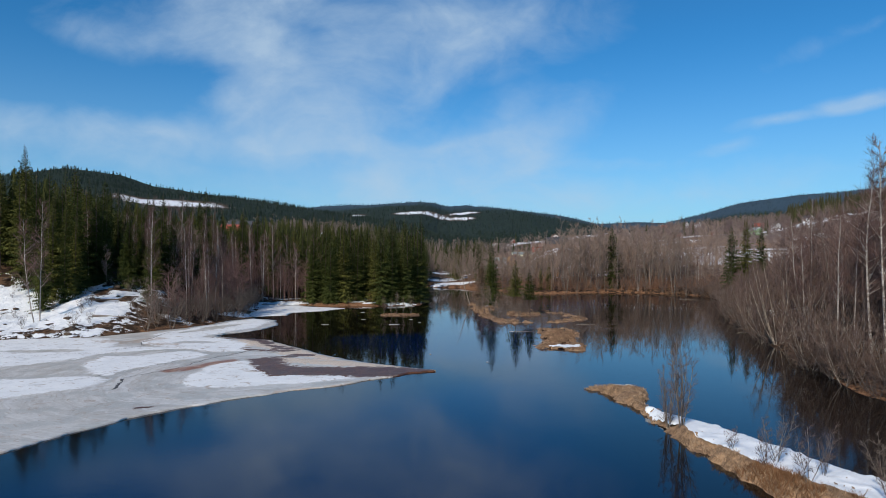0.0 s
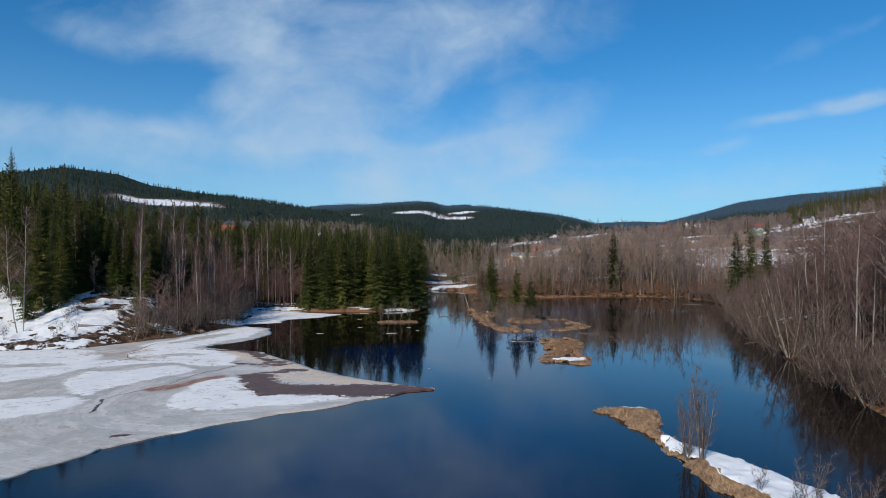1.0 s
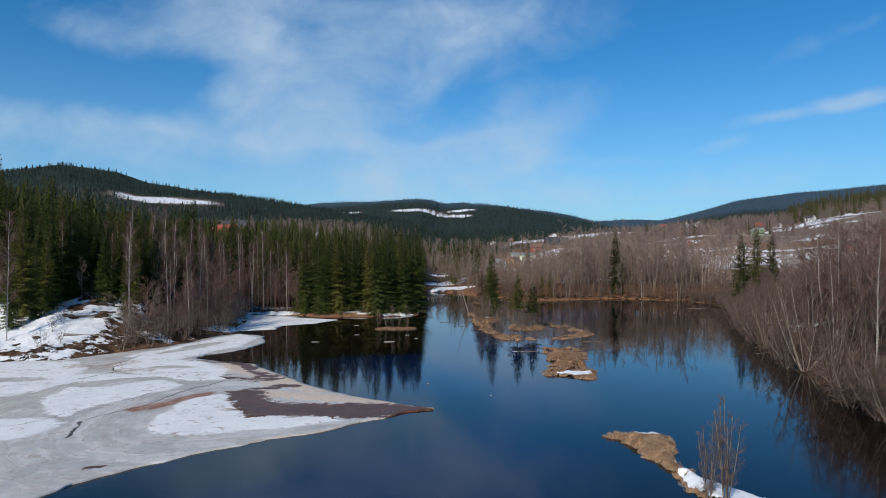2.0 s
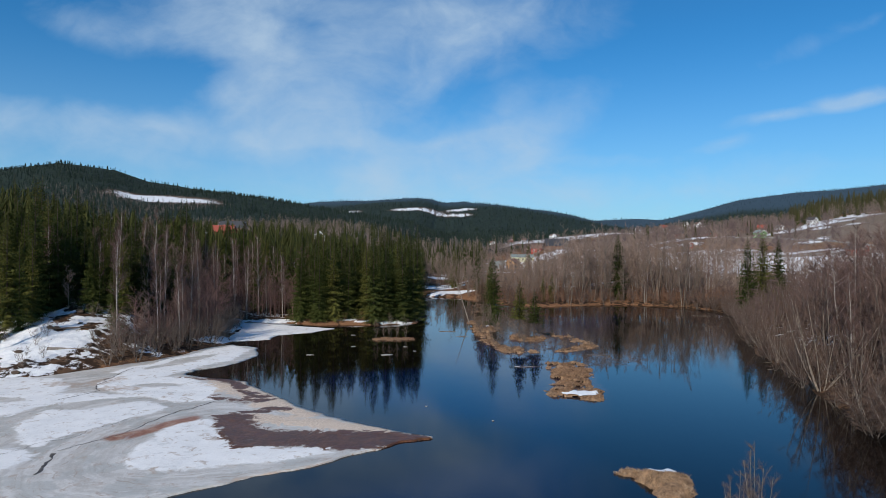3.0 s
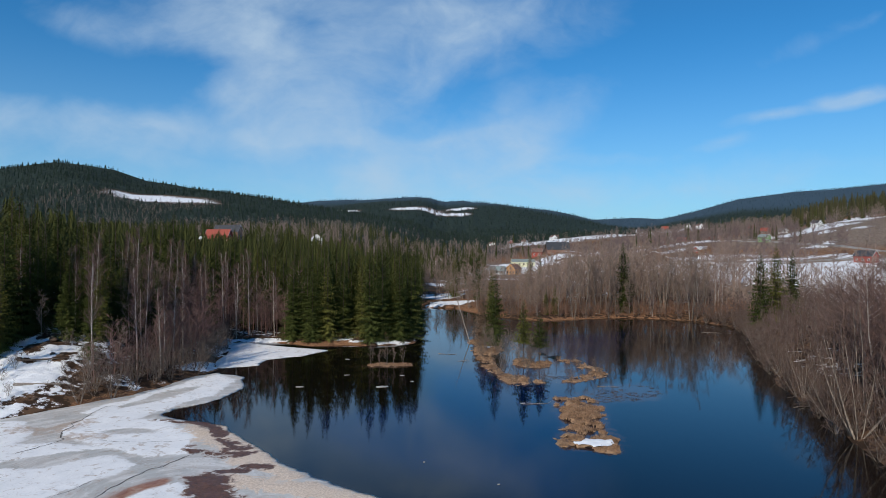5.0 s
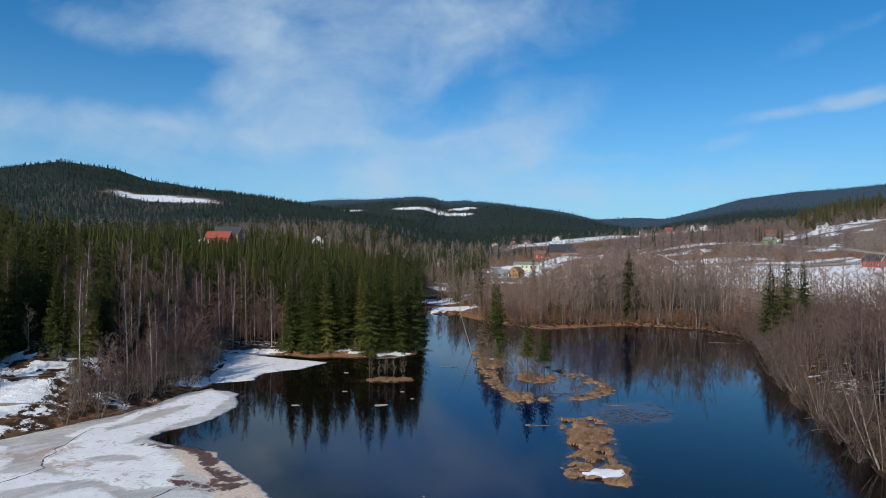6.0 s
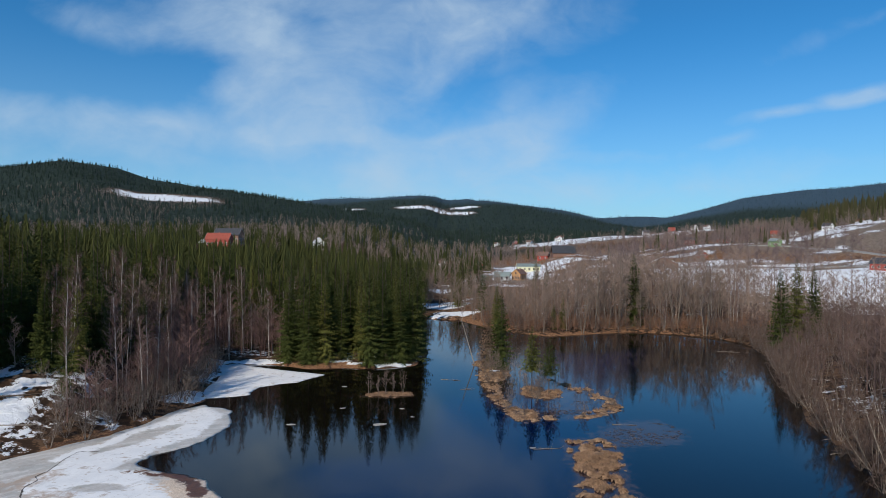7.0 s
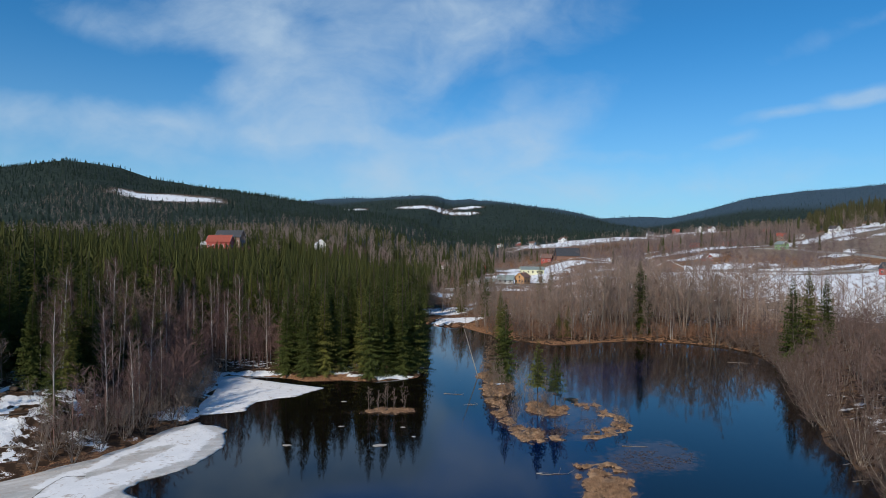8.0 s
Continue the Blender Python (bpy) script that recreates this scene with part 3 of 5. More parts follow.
xs = graded(-4700, -66, 60, 4700, 1.2, 1.06)
ys = graded(-1500, 26, 215, 4850, 1.2, 1.055)
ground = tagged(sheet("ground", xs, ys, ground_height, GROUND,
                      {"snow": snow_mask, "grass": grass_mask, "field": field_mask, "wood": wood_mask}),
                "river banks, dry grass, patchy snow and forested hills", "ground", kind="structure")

ICE_EDGE = [(-102, 5), (-60, 12), (-40, 22), (-28, 31), (-24, 35.5), (-21, 42), (-18, 46), (-12, 52), (-8, 54.3), (-4, 58), (-0.3, 60.8), (-5, 63.5), (-10, 67), (-14, 71), (-18, 76), (-22, 81),
            (-28, 84.5), (-31, 85.5), (-29, 89), (-26.5, 94), (-26, 100), (-28, 106), (-33, 109), (-37, 104), (-42, 94), (-48, 87), (-58, 84), (-77, 73), (-96, 55), (-106, 20)]
DROWNED = [(16.5, 90), (20, 93), (26, 94), (28, 99), (26, 103.5), (21, 102), (17.5, 97)]
LAGOON = [(13.5, 105), (19, 107), (21.5, 112), (20.5, 118), (17, 126), (13, 128), (12, 120), (13.5, 112)]


def weed_mask(x, y, z):
    """Where dead grass lies drowned: the shallows about the islets."""
    m = np.maximum(np.clip(0.75 - away(DROWNED, x, y) / 3, 0, 1), 0.75 * np.clip(0.7 - away(LAGOON, x, y) / 3, 0, 1))
    for line in ISLES[1:]:
        m = np.maximum(m, np.clip(0.8 - away(line, x, y) / 1.5, 0, 0.8))
    return m


# depth: not soundings; paints the water dark where trees are mirrored
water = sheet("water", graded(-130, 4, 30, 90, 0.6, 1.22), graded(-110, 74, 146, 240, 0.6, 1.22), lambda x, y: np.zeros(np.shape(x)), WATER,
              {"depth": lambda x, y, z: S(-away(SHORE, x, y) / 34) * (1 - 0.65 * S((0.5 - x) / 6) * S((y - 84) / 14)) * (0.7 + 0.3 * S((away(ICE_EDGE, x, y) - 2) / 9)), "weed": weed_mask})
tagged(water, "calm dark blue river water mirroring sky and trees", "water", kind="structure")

ISLE_NAMES = ["grassy_spit", "tussock_islet", "wooded_islet", "sedge_arc", "sedge_islet", "grove_islet"]
ISLE_LABELS = ["low spit of brown earth and flattened straw", "half-drowned islet of straw-coloured tussocks", "narrow hooked islet of dead grass and shrubs",
               "drowned crescent of dead sedge", "small islet of dead sedge in the pool", "wet islet carrying two young spruces"]
for k, line in enumerate(ISLES):
    px, py = [p[0] for p in line], [p[1] for p in line]
    sheet(ISLE_NAMES[k], np.arange(min(px) - 2, max(px) + 2, 0.24), np.arange(max(6, min(py) - 2), max(py) + 2, 0.24), lambda x, y: isle_height(x, y, k), PEAT, {},
          keep=lambda x, y: isle_height(x, y, k) > -0.16)
    tagged(bpy.data.objects[ISLE_NAMES[k]], ISLE_LABELS[k], "islet", kind="structure")

# ---------------------------------------------------------------- ice
FAR_ICE = [(-42, 144), (-36, 137), (-29, 133.6), (-20.6, 129.8), (-24, 124), (-29.3, 120), (-28.4, 115), (-34.5, 111.8), (-37, 116), (-37, 121), (-38, 128), (-42, 138)]


def stroke(x, y, points, width, warp=1.2, seed=41):
    """1 along a line, 0.5 at its edge, 0 beyond, with a wandering edge."""
    wx, wy = x + warp * fbm(x, y, 5, 3, seed), y + warp * fbm(x, y, 5, 3, seed + 3)
    return np.clip(1.5 - away(points, wx, wy, False) / width, 0, 1)


def strokes(x, y, rows, warp=1.2, seed=41):
    m = 0.0
    for width, points in rows:
        m = np.maximum(m, stroke(x, y, points, width, warp, seed))
    return m


RUST = [(1.1, [(-25.4, 60.6), (-24, 62.4), (-22.9, 64.4), (-21.8, 66)])]
TAN = [(1.5, [(-42, 79), (-38.6, 78.6), (-37.2, 82)]), (1.0, [(-36, 77.2), (-33, 77.6)]), (0.5, [(-14, 51), (-10.1, 52.6), (-7.6, 53.8)])]
SAND = [(1.5, [(-16.8, 66.3), (-13.1, 64.9), (-9.1, 63.7), (-5, 62.8), (-1.2, 61.4)]), (1.0, [(-24.5, 84), (-19, 76.4), (-15.6, 71.4), (-12, 66.8)]), (1.6, [(-25, 80.5), (-20.5, 75.5), (-16.5, 71)])]
MUD_FLAT = [(-20.1, 66.5), (-18.7, 67.5), (-17, 66.6), (-16.5, 64.7), (-13.9, 62.1), (-8.8, 62), (-3.6, 61.7), (-1.3, 61), (-0.8, 59.9), (-3.4, 58.8), (-6.5, 57.4), (-9.1, 58.1), (-11.5, 58.5), (-15.3, 57.8), (-16.7, 59.3), (-17.8, 61.4), (-18, 62.8)]
SILT = [(0.75, [(-29.5, 83.4), (-26.1, 83), (-22.5, 79.4), (-19.5, 76.5), (-17.9, 74.5)]), (0.85, [(-22.7, 74.5), (-20.4, 73.4), (-17.3, 72.6)]), (0.55, [(-18.3, 68.4), (-16, 68.6)]), (0.5, [(-16.1, 69.6), (-14.1, 69.3)])]
# cracks: width, line
CRACKS = [(0.09, [(-36.5, 89), (-38.3, 88.4), (-38.3, 84.7), (-37.3, 79), (-35.8, 76.1), (-37.5, 72)]), (0.17, [(-26.6, 51.5), (-27, 52.9), (-27.7, 56.2)]),
          (0.06, [(-27.7, 56.2), (-26.7, 59.1), (-25.5, 61.8), (-24.7, 64.5), (-23.3, 69.6), (-20.9, 72.8)]), (0.04, [(-35.7, 76.8), (-31.3, 75.9), (-27.6, 75.2), (-23.4, 76.1)]),
          (0.045, [(-50, 64), (-42, 69), (-36, 70.5)]), (0.09, [(-24.7, 64.5), (-24, 67.5), (-22, 71.6)]), (0.04, [(-33, 54), (-29, 60), (-27, 66)])]


# old snow lying white on the grey ice
TONGUE = [(-22.5, 55.3), (-23, 58.7), (-22.5, 64.2), (-20.3, 65.6), (-17.5, 60.3), (-16.1, 58.3), (-11.7, 58.1), (-8.3, 58.2), (-8.1, 56.6), (-12.2, 54.9), (-15.2, 53.6), (-18.8, 52.6), (-21.2, 53.1)]
WHITES = [TONGUE,
          [(-35.9, 63.4), (-35.4, 67.5), (-31.6, 69.4), (-28.5, 71.6), (-25.3, 69.6), (-26.4, 66.7), (-28.4, 64.1), (-29.8, 60), (-29.6, 57.8), (-32.7, 58.8)],
          [(-60, 40), (-48, 52), (-38, 55.5), (-31.7, 57.4), (-30.1, 57.1), (-28.9, 55.8), (-28.4, 54), (-29, 52.5), (-34, 47), (-46, 38)]]
WHITES += [[(-90, 60), (-70, 74), (-58, 83), (-43.4, 82.5), (-40.1, 78.5), (-39.8, 75.3), (-36.7, 75.1), (-33.2, 74.5), (-29.9, 73.7), (-31.6, 72.7), (-35.5, 71.4), (-37.6, 69), (-38.1, 66.4), (-44, 60), (-66, 50)],
          [(-37.8, 80.1), (-37.4, 86), (-29.6, 83.6), (-26.5, 79.7), (-23.2, 79), (-22.6, 72.9), (-25.8, 71.6), (-30.6, 74), (-36, 77.2)],
          [(-39.5, 86), (-37.5, 93.1), (-35, 104), (-32, 108), (-28.4, 103), (-28.6, 94.5), (-30.7, 90.1), (-32, 84.5), (-35.5, 84)]]
GREYS = [(-45, 71.8, 4.2, 1.2, 8), (-52, 62, 5, 1.6, 14), (-34.5, 94, 1.3, 5.5, -18), (-41, 84, 3.5, 1.0, 20), (-31, 79, 2.2, 0.8, 12)]


def slush_mask(x, y):
    """0 on the white snow, 1 on bare grey ice."""
    wx, wy = x + 1.1 * fbm(x, y, 4, 4, 141), y + 1.1 * fbm(x, y, 4, 4, 145)
    d = np.min([away(line, wx, wy) for line in WHITES], 0)
    m = np.clip(0.5 + d / 0.9, 0, 1)
    for g in GREYS:
        m = np.maximum(m, np.clip((1.25 - ellipse(wx, wy, *g)) * 2.2, 0, 1))
    return m


def mud_mask(x, y, z):
    flat = np.clip(0.66 - away(MUD_FLAT, x, y) / 1.3 + 0.5 * np.minimum(fbm(x, y, 2.6, 4, 63), 0.1), 0, 1)
    band = strokes(x, y, SILT, 1.3, 61) * np.clip(0.85 + 1.3 * fbm(x, y, 2.2, 3, 67), 0.25, 1)
    hole = patch(x, y, -21, 45.8, 0.7, 0.3, 15)
    return np.maximum(np.maximum(flat, band), hole)


def floe(line, grain):
    return lambda x, y: away(line, x, y) + grain * (0.8 * fbm(x, y, 4, 4, 51) + 0.25 * fbm(x, y, 0.9, 2, 53)) < 0


def ice_height(x, y):
    e = np.minimum(away(ICE_EDGE, x, y), away(FAR_ICE, x, y))
    lift = 0.05 * (1 - slush_mask(x, y)) + 0.06 * strokes(x, y, SAND) + 0.03 * fbm(x, y, 3, 3, 57)
    return 0.05 + 0.05 * S(-e / 0.8) + lift


def soften_rim(bm, rounds):
    """Round off the steps along an open rim."""
    rim = [v for v in bm.verts if v.is_boundary]
    for _ in range(rounds):
        at = {v: sum((e.other_vert(v).co for e in v.link_edges if e.is_boundary), Vector()) / max(1, sum(e.is_boundary for e in v.link_edges)) for v in rim}
        for v, p in at.items():
            v.co.xy = v.co.xy.lerp(p.xy, 0.5)


def ice_piece(name, line, label, xs_, ys_):
    ob = sheet(name, xs_, ys_, ice_height, ICE,
               {"slush": lambda x, y, z: np.maximum(slush_mask(x, y) if line is ICE_EDGE else 0.0, 0.62 * np.clip(1.0 + away(line, x, y) / 0.9, 0, 1)),
                "swirl": lambda x, y, z: away(TONGUE, x, y), "tan": lambda x, y, z: strokes(x, y, TAN, 1.0, 47),
                "rust": lambda x, y, z: strokes(x, y, RUST, 1.0, 47), "sand": lambda x, y, z: strokes(x, y, SAND, 0.9, 49),
                "mud": mud_mask}, keep=floe(line, 1.0))
    bm = bmesh.new()
    bm.from_mesh(ob.data)
    soften_rim(bm, 4)
    rim = [e for e in bm.edges if e.is_boundary]
    made = bmesh.ops.extrude_edge_only(bm, edges=rim)["geom"]
    for v in (g for g in made if isinstance(g, bmesh.types.BMVert)):
        v.co.z = -0.12
    bm.to_mesh(ob.data)
    bm.free()
    return tagged(ob, label, "ice")


ice_sheet = ice_piece("ice_sheet", ICE_EDGE, "melting grey and white river ice streaked with brown silt", np.arange(-70, 1, 0.28), np.arange(20, 112, 0.28))
ice_piece("ice_floe", FAR_ICE, "white ice shelf along the wooded bank", np.arange(-44, -18, 0.32), np.arange(110, 145, 0.32))

# ---------------------------------------------------------------- mesh helpers


class Build:
    """Collects points and faces for one mesh."""

    def __init__(self):
        self.v, self.f = [], []

    def face(self, *pts):
        k = len(self.v)
        self.v.extend(pts)
        self.f.append(tuple(range(k, k + len(pts))))

    def tube(self, pts, radii, sides=5):
        """A tapered tube through pts."""
        k, n = len(self.v), len(pts)
        for i, p in enumerate(pts):
            way = (pts[min(i + 1, n - 1)] - pts[max(i - 1, 0)]).normalized()
            a = way.orthogonal().normalized()
            b = way.cross(a)
            for s in range(sides):
                t = 2 * math.pi * s / sides
                self.v.append(p + (a * math.cos(t) + b * math.sin(t)) * radii[i])
        for i in range(n - 1):
            for s in range(sides):
                u = (s + 1) % sides
                self.f.append((k + i * sides + s, k + i * sides + u, k + (i + 1) * sides + u, k + (i + 1) * sides + s))

    def box(self, x0, y0, z0, x1, y1, z1):
        k = len(self.v)
        self.v += [(x, y, z) for z in (z0, z1) for x, y in ((x0, y0), (x1, y0), (x1, y1), (x0, y1))]
        self.f += [tuple(k + i for i in q) for q in ((3, 2, 1, 0), (4, 5, 6, 7), (0, 1, 5, 4), (1, 2, 6, 5), (2, 3, 7, 6), (3, 0, 4, 7))]

    def mesh(self, name, material, smooth=False):
        me = bpy.data.meshes.new(name)
        me.from_pydata([tuple(p) for p in self.v], [], self.f)
        if smooth:
            me.polygons.foreach_set("use_smooth", np.ones(len(me.polygons), bool))
        me.materials.append(material)
        return me


def part(name, built, material, parent, label="", smooth=False):
    ob = new(name, built.mesh(name, material, smooth) if isinstance(built, Build) else built)
    ob.parent = parent
    return tagged(ob, label)


def empty(name, label, category, group=""):
    return tagged(new(name), label, category, group)


def bend(rng, start, way, length, steps, curl, wander):
    """Points of a branch that sets out along way, wanders and curls up (or droops, curl < 0)."""
    pts, w = [start.copy()], way.normalized()
    for _ in range(steps):
        w = (w + Vector((rng.gauss(0, wander), rng.gauss(0, wander), rng.gauss(0, wander) + curl))).normalized()
        pts.append(pts[-1] + w * (length / steps))
    return pts


def twig(b, rng, p, way, length, width):
    """A thin sliver, as a twig."""
    side = way.cross(Vector((rng.gauss(0, 1), rng.gauss(0, 1), rng.gauss(0, 1)))).normalized() * width
    b.face(p - side, p + side, p + way * length)


# ---------------------------------------------------------------- kinds of trees


def spruce_model(seed, tall, spread, bare=0.03, ragged=0.2, spray=0.5):
    """A spruce: a straight trunk and whorls of boughs that droop and lift at the tip, each hung with short pointed sprays."""
    rng = random.Random(seed)
    trunk, crown = Build(), Build()
    lean = Vector((rng.gauss(0, 0.01), rng.gauss(0, 0.01), 1))
    trunk.tube([lean * (tall * f) for f in (-0.03, 0.02, 0.3, 0.65, 1.0)], [tall * 0.012, tall * 0.0095, tall * 0.007, tall * 0.004, 0.01], 6)
    z, lop = tall * bare, rng.random() * 6.28
    down = Vector((0, 0, -1))
    while z < tall * 0.985:
        f = z / tall
        reach = spread * ((1 - f) ** 0.9) * (0.6 + 0.4 * min(1.0, f / 0.14 + 0.35)) * rng.uniform(0.9, 1.1)
        count = 8 if f < 0.6 else 6 if f < 0.85 else 5
        start = rng.random() * 6.28
        for k in range(count):
            a = start + 6.28 * k / count + rng.gauss(0, 0.2)
            length = max(0.14, reach * rng.uniform(1 - ragged * 1.7, 1 + ragged) * (1 + 0.1 * math.cos(a - lop)))
            droop = -0.55 + 0.95 * f + rng.gauss(0, 0.1)
            out = Vector((math.cos(a), math.sin(a), droop)).normalized()
            side = Vector((-math.sin(a), math.cos(a), 0))
            base = lean * (z + rng.gauss(0, 0.12))
            fine = min(spray, 0.42 * length + 0.06)
            n = max(1, round(length / fine))
            for i in range(n):
                g = (i + rng.uniform(0.5, 0.9)) / n
                p = base + out * (length * g) + Vector((0, 0, 0.16 * length * g * g))
                wide = (fine * 0.55 + 0.26 * length * (1 - g)) * rng.uniform(0.7, 1.2)
                w = out * (0.36 * fine)
                for sgn in (-1, 1):
                    tip = p + side * (sgn * wide) + out * (fine * rng.uniform(0.3, 0.7)) + down * (wide * rng.uniform(0.15, 0.6))
                    crown.face(p - w, tip, p + w)
                crown.face(p - w, p + w, p + down * (wide * rng.uniform(0.5, 1.0)) + side * rng.gauss(0, 0.15 * wide) + out * 0.1)
            q = base + out * (length * 0.8) + Vector((0, 0, 0.10 * length))
            crown.face(q - side * fine * 0.2, q + side * fine * 0.2, base + out * length * 1.15 + Vector((0, 0, 0.24 * length)))
        z += max(0.2, tall * (0.0285 - 0.012 * f)) * rng.uniform(0.8, 1.2)
    return trunk, crown


def broadleaf_model(seed, tall, spread, stems=1, fan=0.0, rise=0.45, boughs=26, twigs=34, fine=0.016, low=0.22, droop=0.0, wander=0.035):
    """A bare broadleaf tree: one or several stems, limbs, and a crown of fine twigs."""
    rng = random.Random(seed)
    wood, crown = Build(), Build()
    per = max(4, boughs // stems)
    for s in range(stems):
        a = 6.28 * s / stems + rng.gauss(0, 0.4)
        tilt = fan * rng.uniform(0.4, 1.2)
        way = Vector((math.cos(a) * tilt, math.sin(a) * tilt, 1)).normalized()
        high = tall * (1 if stems == 1 else rng.uniform(0.68, 1.05))
        foot = Vector((math.cos(a), math.sin(a), 0)) * (0.02 * tall if stems > 1 else 0) + Vector((0, 0, -0.25))
        pts = bend(rng, foot, way, high * 1.02, 7, 0.03 + (0.05 * tilt if fan else 0), wander)
        thick = tall * (0.0068 if stems == 1 else 0.0046)
        wood.tube(pts, [thick * (1 - 0.9 * i / 7) + 0.012 for i in range(8)], 5)
        for k in range(per):
            f = low + (0.97 - low) * (k + rng.random()) / per
            j = min(6, int(f * 7))
            p = pts[j].lerp(pts[j + 1], f * 7 - j)
            b = rng.random() * 6.28
            length = spread * (1.02 - 0.62 * f) * min(1.0, 0.6 + f) * rng.uniform(0.6, 1.25) * (1.0 if stems == 1 else 0.75)
            out = Vector((math.cos(b), math.sin(b), rise + rng.gauss(0, 0.15)))
            limb = bend(rng, p, out, length, 4, 0.07 - droop, 0.1)
            r = thick * (1 - 0.85 * f) * 0.42 + 0.008
            wood.tube([limb[0], limb[2], limb[4]], [r, r * 0.55, 0.006], 3)
            for _ in range(max(4, int(0.78 * twigs * (0.5 + 0.5 * length / spread)))):
                g = rng.uniform(0.12, 1.0) * 4
                i = min(3, int(g))
                q = limb[i].lerp(limb[i + 1], g - i)
                w = (limb[i + 1] - limb[i]).normalized() + Vector((rng.gauss(0, 0.6), rng.gauss(0, 0.6), rng.gauss(0.25, 0.45) - droop * 3))
                w.normalize()
                long = length * rng.uniform(0.22, 0.62) + 0.2
                twig(crown, rng, q, w, long, fine * 1.15)
                w2 = (w + Vector((rng.gauss(0, 0.5), rng.gauss(0, 0.5), rng.gauss(0.1, 0.4) - droop * 2))).normalized()
                twig(crown, rng, q + w * long * rng.uniform(0.25, 0.7), w2, long * 0.6, fine * 0.75)
    return wood, crown


class Kind:
    """One kind of tree: a few models, planted again and again."""

    def __init__(self, name, label, category, group, bark, leaf, models):
        self.args, self.bark, self.leaf, self.models = (name, label, category, group), bark, leaf, models
        self.first = [None] * len(models)
        self.rng = random.Random(len(name) * 7 + len(models))

    def plant(self, x, y, scale=1.0, which=None, turn=None, sink=0.0, tip=(0, 0), z=None):
        k = self.rng.randrange(len(self.models)) if which is None else which
        m = Matrix.Translation((x, y, (height(x, y) if z is None else z) - sink)) @ pose(0, 0, 0, tip[0], tip[1], self.rng.uniform(0, 360) if turn is None else turn)
        m = m @ Matrix.Diagonal((scale * self.rng.uniform(0.92, 1.08), scale * self.rng.uniform(0.92, 1.08), scale, 1))
        if self.first[k] is None:
            ob = empty(*self.args)
            trunk, crown = self.models[k]
            part("trunk", trunk, self.bark, ob, smooth=True)
            part("crown", crown, self.leaf, ob)
            ob.matrix_basis = m
            self.first[k] = (ob, trunk, crown)
            return ob
        ob = self.first[k][0]
        keep = ob.matrix_basis.copy()
        ob.matrix_basis = Matrix.Identity(4)
        made = copy_thing(ob, m)
        ob.matrix_basis = keep
        return made


def scatter(n, box, gap, ok, seed):
    """Up to n places in box, gap apart, where ok(x, y) holds."""
    rng = np.random.RandomState(seed)
    px, py = rng.uniform(box[0], box[2], n * 14), rng.uniform(box[1], box[3], n * 14)
    good = ok(px, py)
    out, cells = [], {}
    for x, y in zip(px[good], py[good]):
        cx, cy = int(x // gap), int(y // gap)
        near = (q for i in (-1, 0, 1) for j in (-1, 0, 1) for q in cells.get((cx + i, cy + j), ()))
        if any((x - a) ** 2 + (y - b) ** 2 < gap * gap for a, b in near):
            continue
        cells.setdefault((cx, cy), []).append((x, y))
        out.append((float(x), float(y)))
        if len(out) >= n:
            break
    return out


def merge(name, models, places, sizes, material, label, category, seed=0):
    """Many small trees joined into one mesh of kind stuff. models: lists of (points, triangles) as arrays."""
    rng = np.random.RandomState(seed)
    co, tris, tones, k = [], [], [], 0
    zs = ground_height(np.array([p[0] for p in places]), np.array([p[1] for p in places]))
    for (x, y), z, s in zip(places, zs, sizes):
        v, f = models[rng.randint(len(models))]
        a = rng.uniform(0, 6.28)
        c, n = math.cos(a), math.sin(a)
        w = s * rng.uniform(0.85, 1.15)
        co.append(np.stack([(v[:, 0] * c - v[:, 1] * n) * w + x, (v[:, 0] * n + v[:, 1] * c) * w + y, v[:, 2] * s + z - 0.3], 1))
        tris.append(f + k)
        tones.append(np.full(len(v), rng.uniform(0, 1)))
        k += len(v)
    co, tris = np.concatenate(co), np.concatenate(tris)
    me = bpy.data.meshes.new(name)
    me.vertices.add(len(co))
    me.vertices.foreach_set("co", co.astype(np.float32).ravel())
    me.loops.add(len(tris) * 3)
    me.loops.foreach_set("vertex_index", tris.astype(np.int32).ravel())
    me.polygons.add(len(tris))
    me.polygons.foreach_set("loop_start", np.arange(0, len(tris) * 3, 3, dtype=np.int32))
    me.update(calc_edges=True)
    me.validate()
    me.attributes.new("tone", "FLOAT", "POINT").data.foreach_set("value", np.concatenate(tones).astype(np.float32))
    me.materials.append(material)
    return tagged(new(name, me), label, category, kind="stuff")


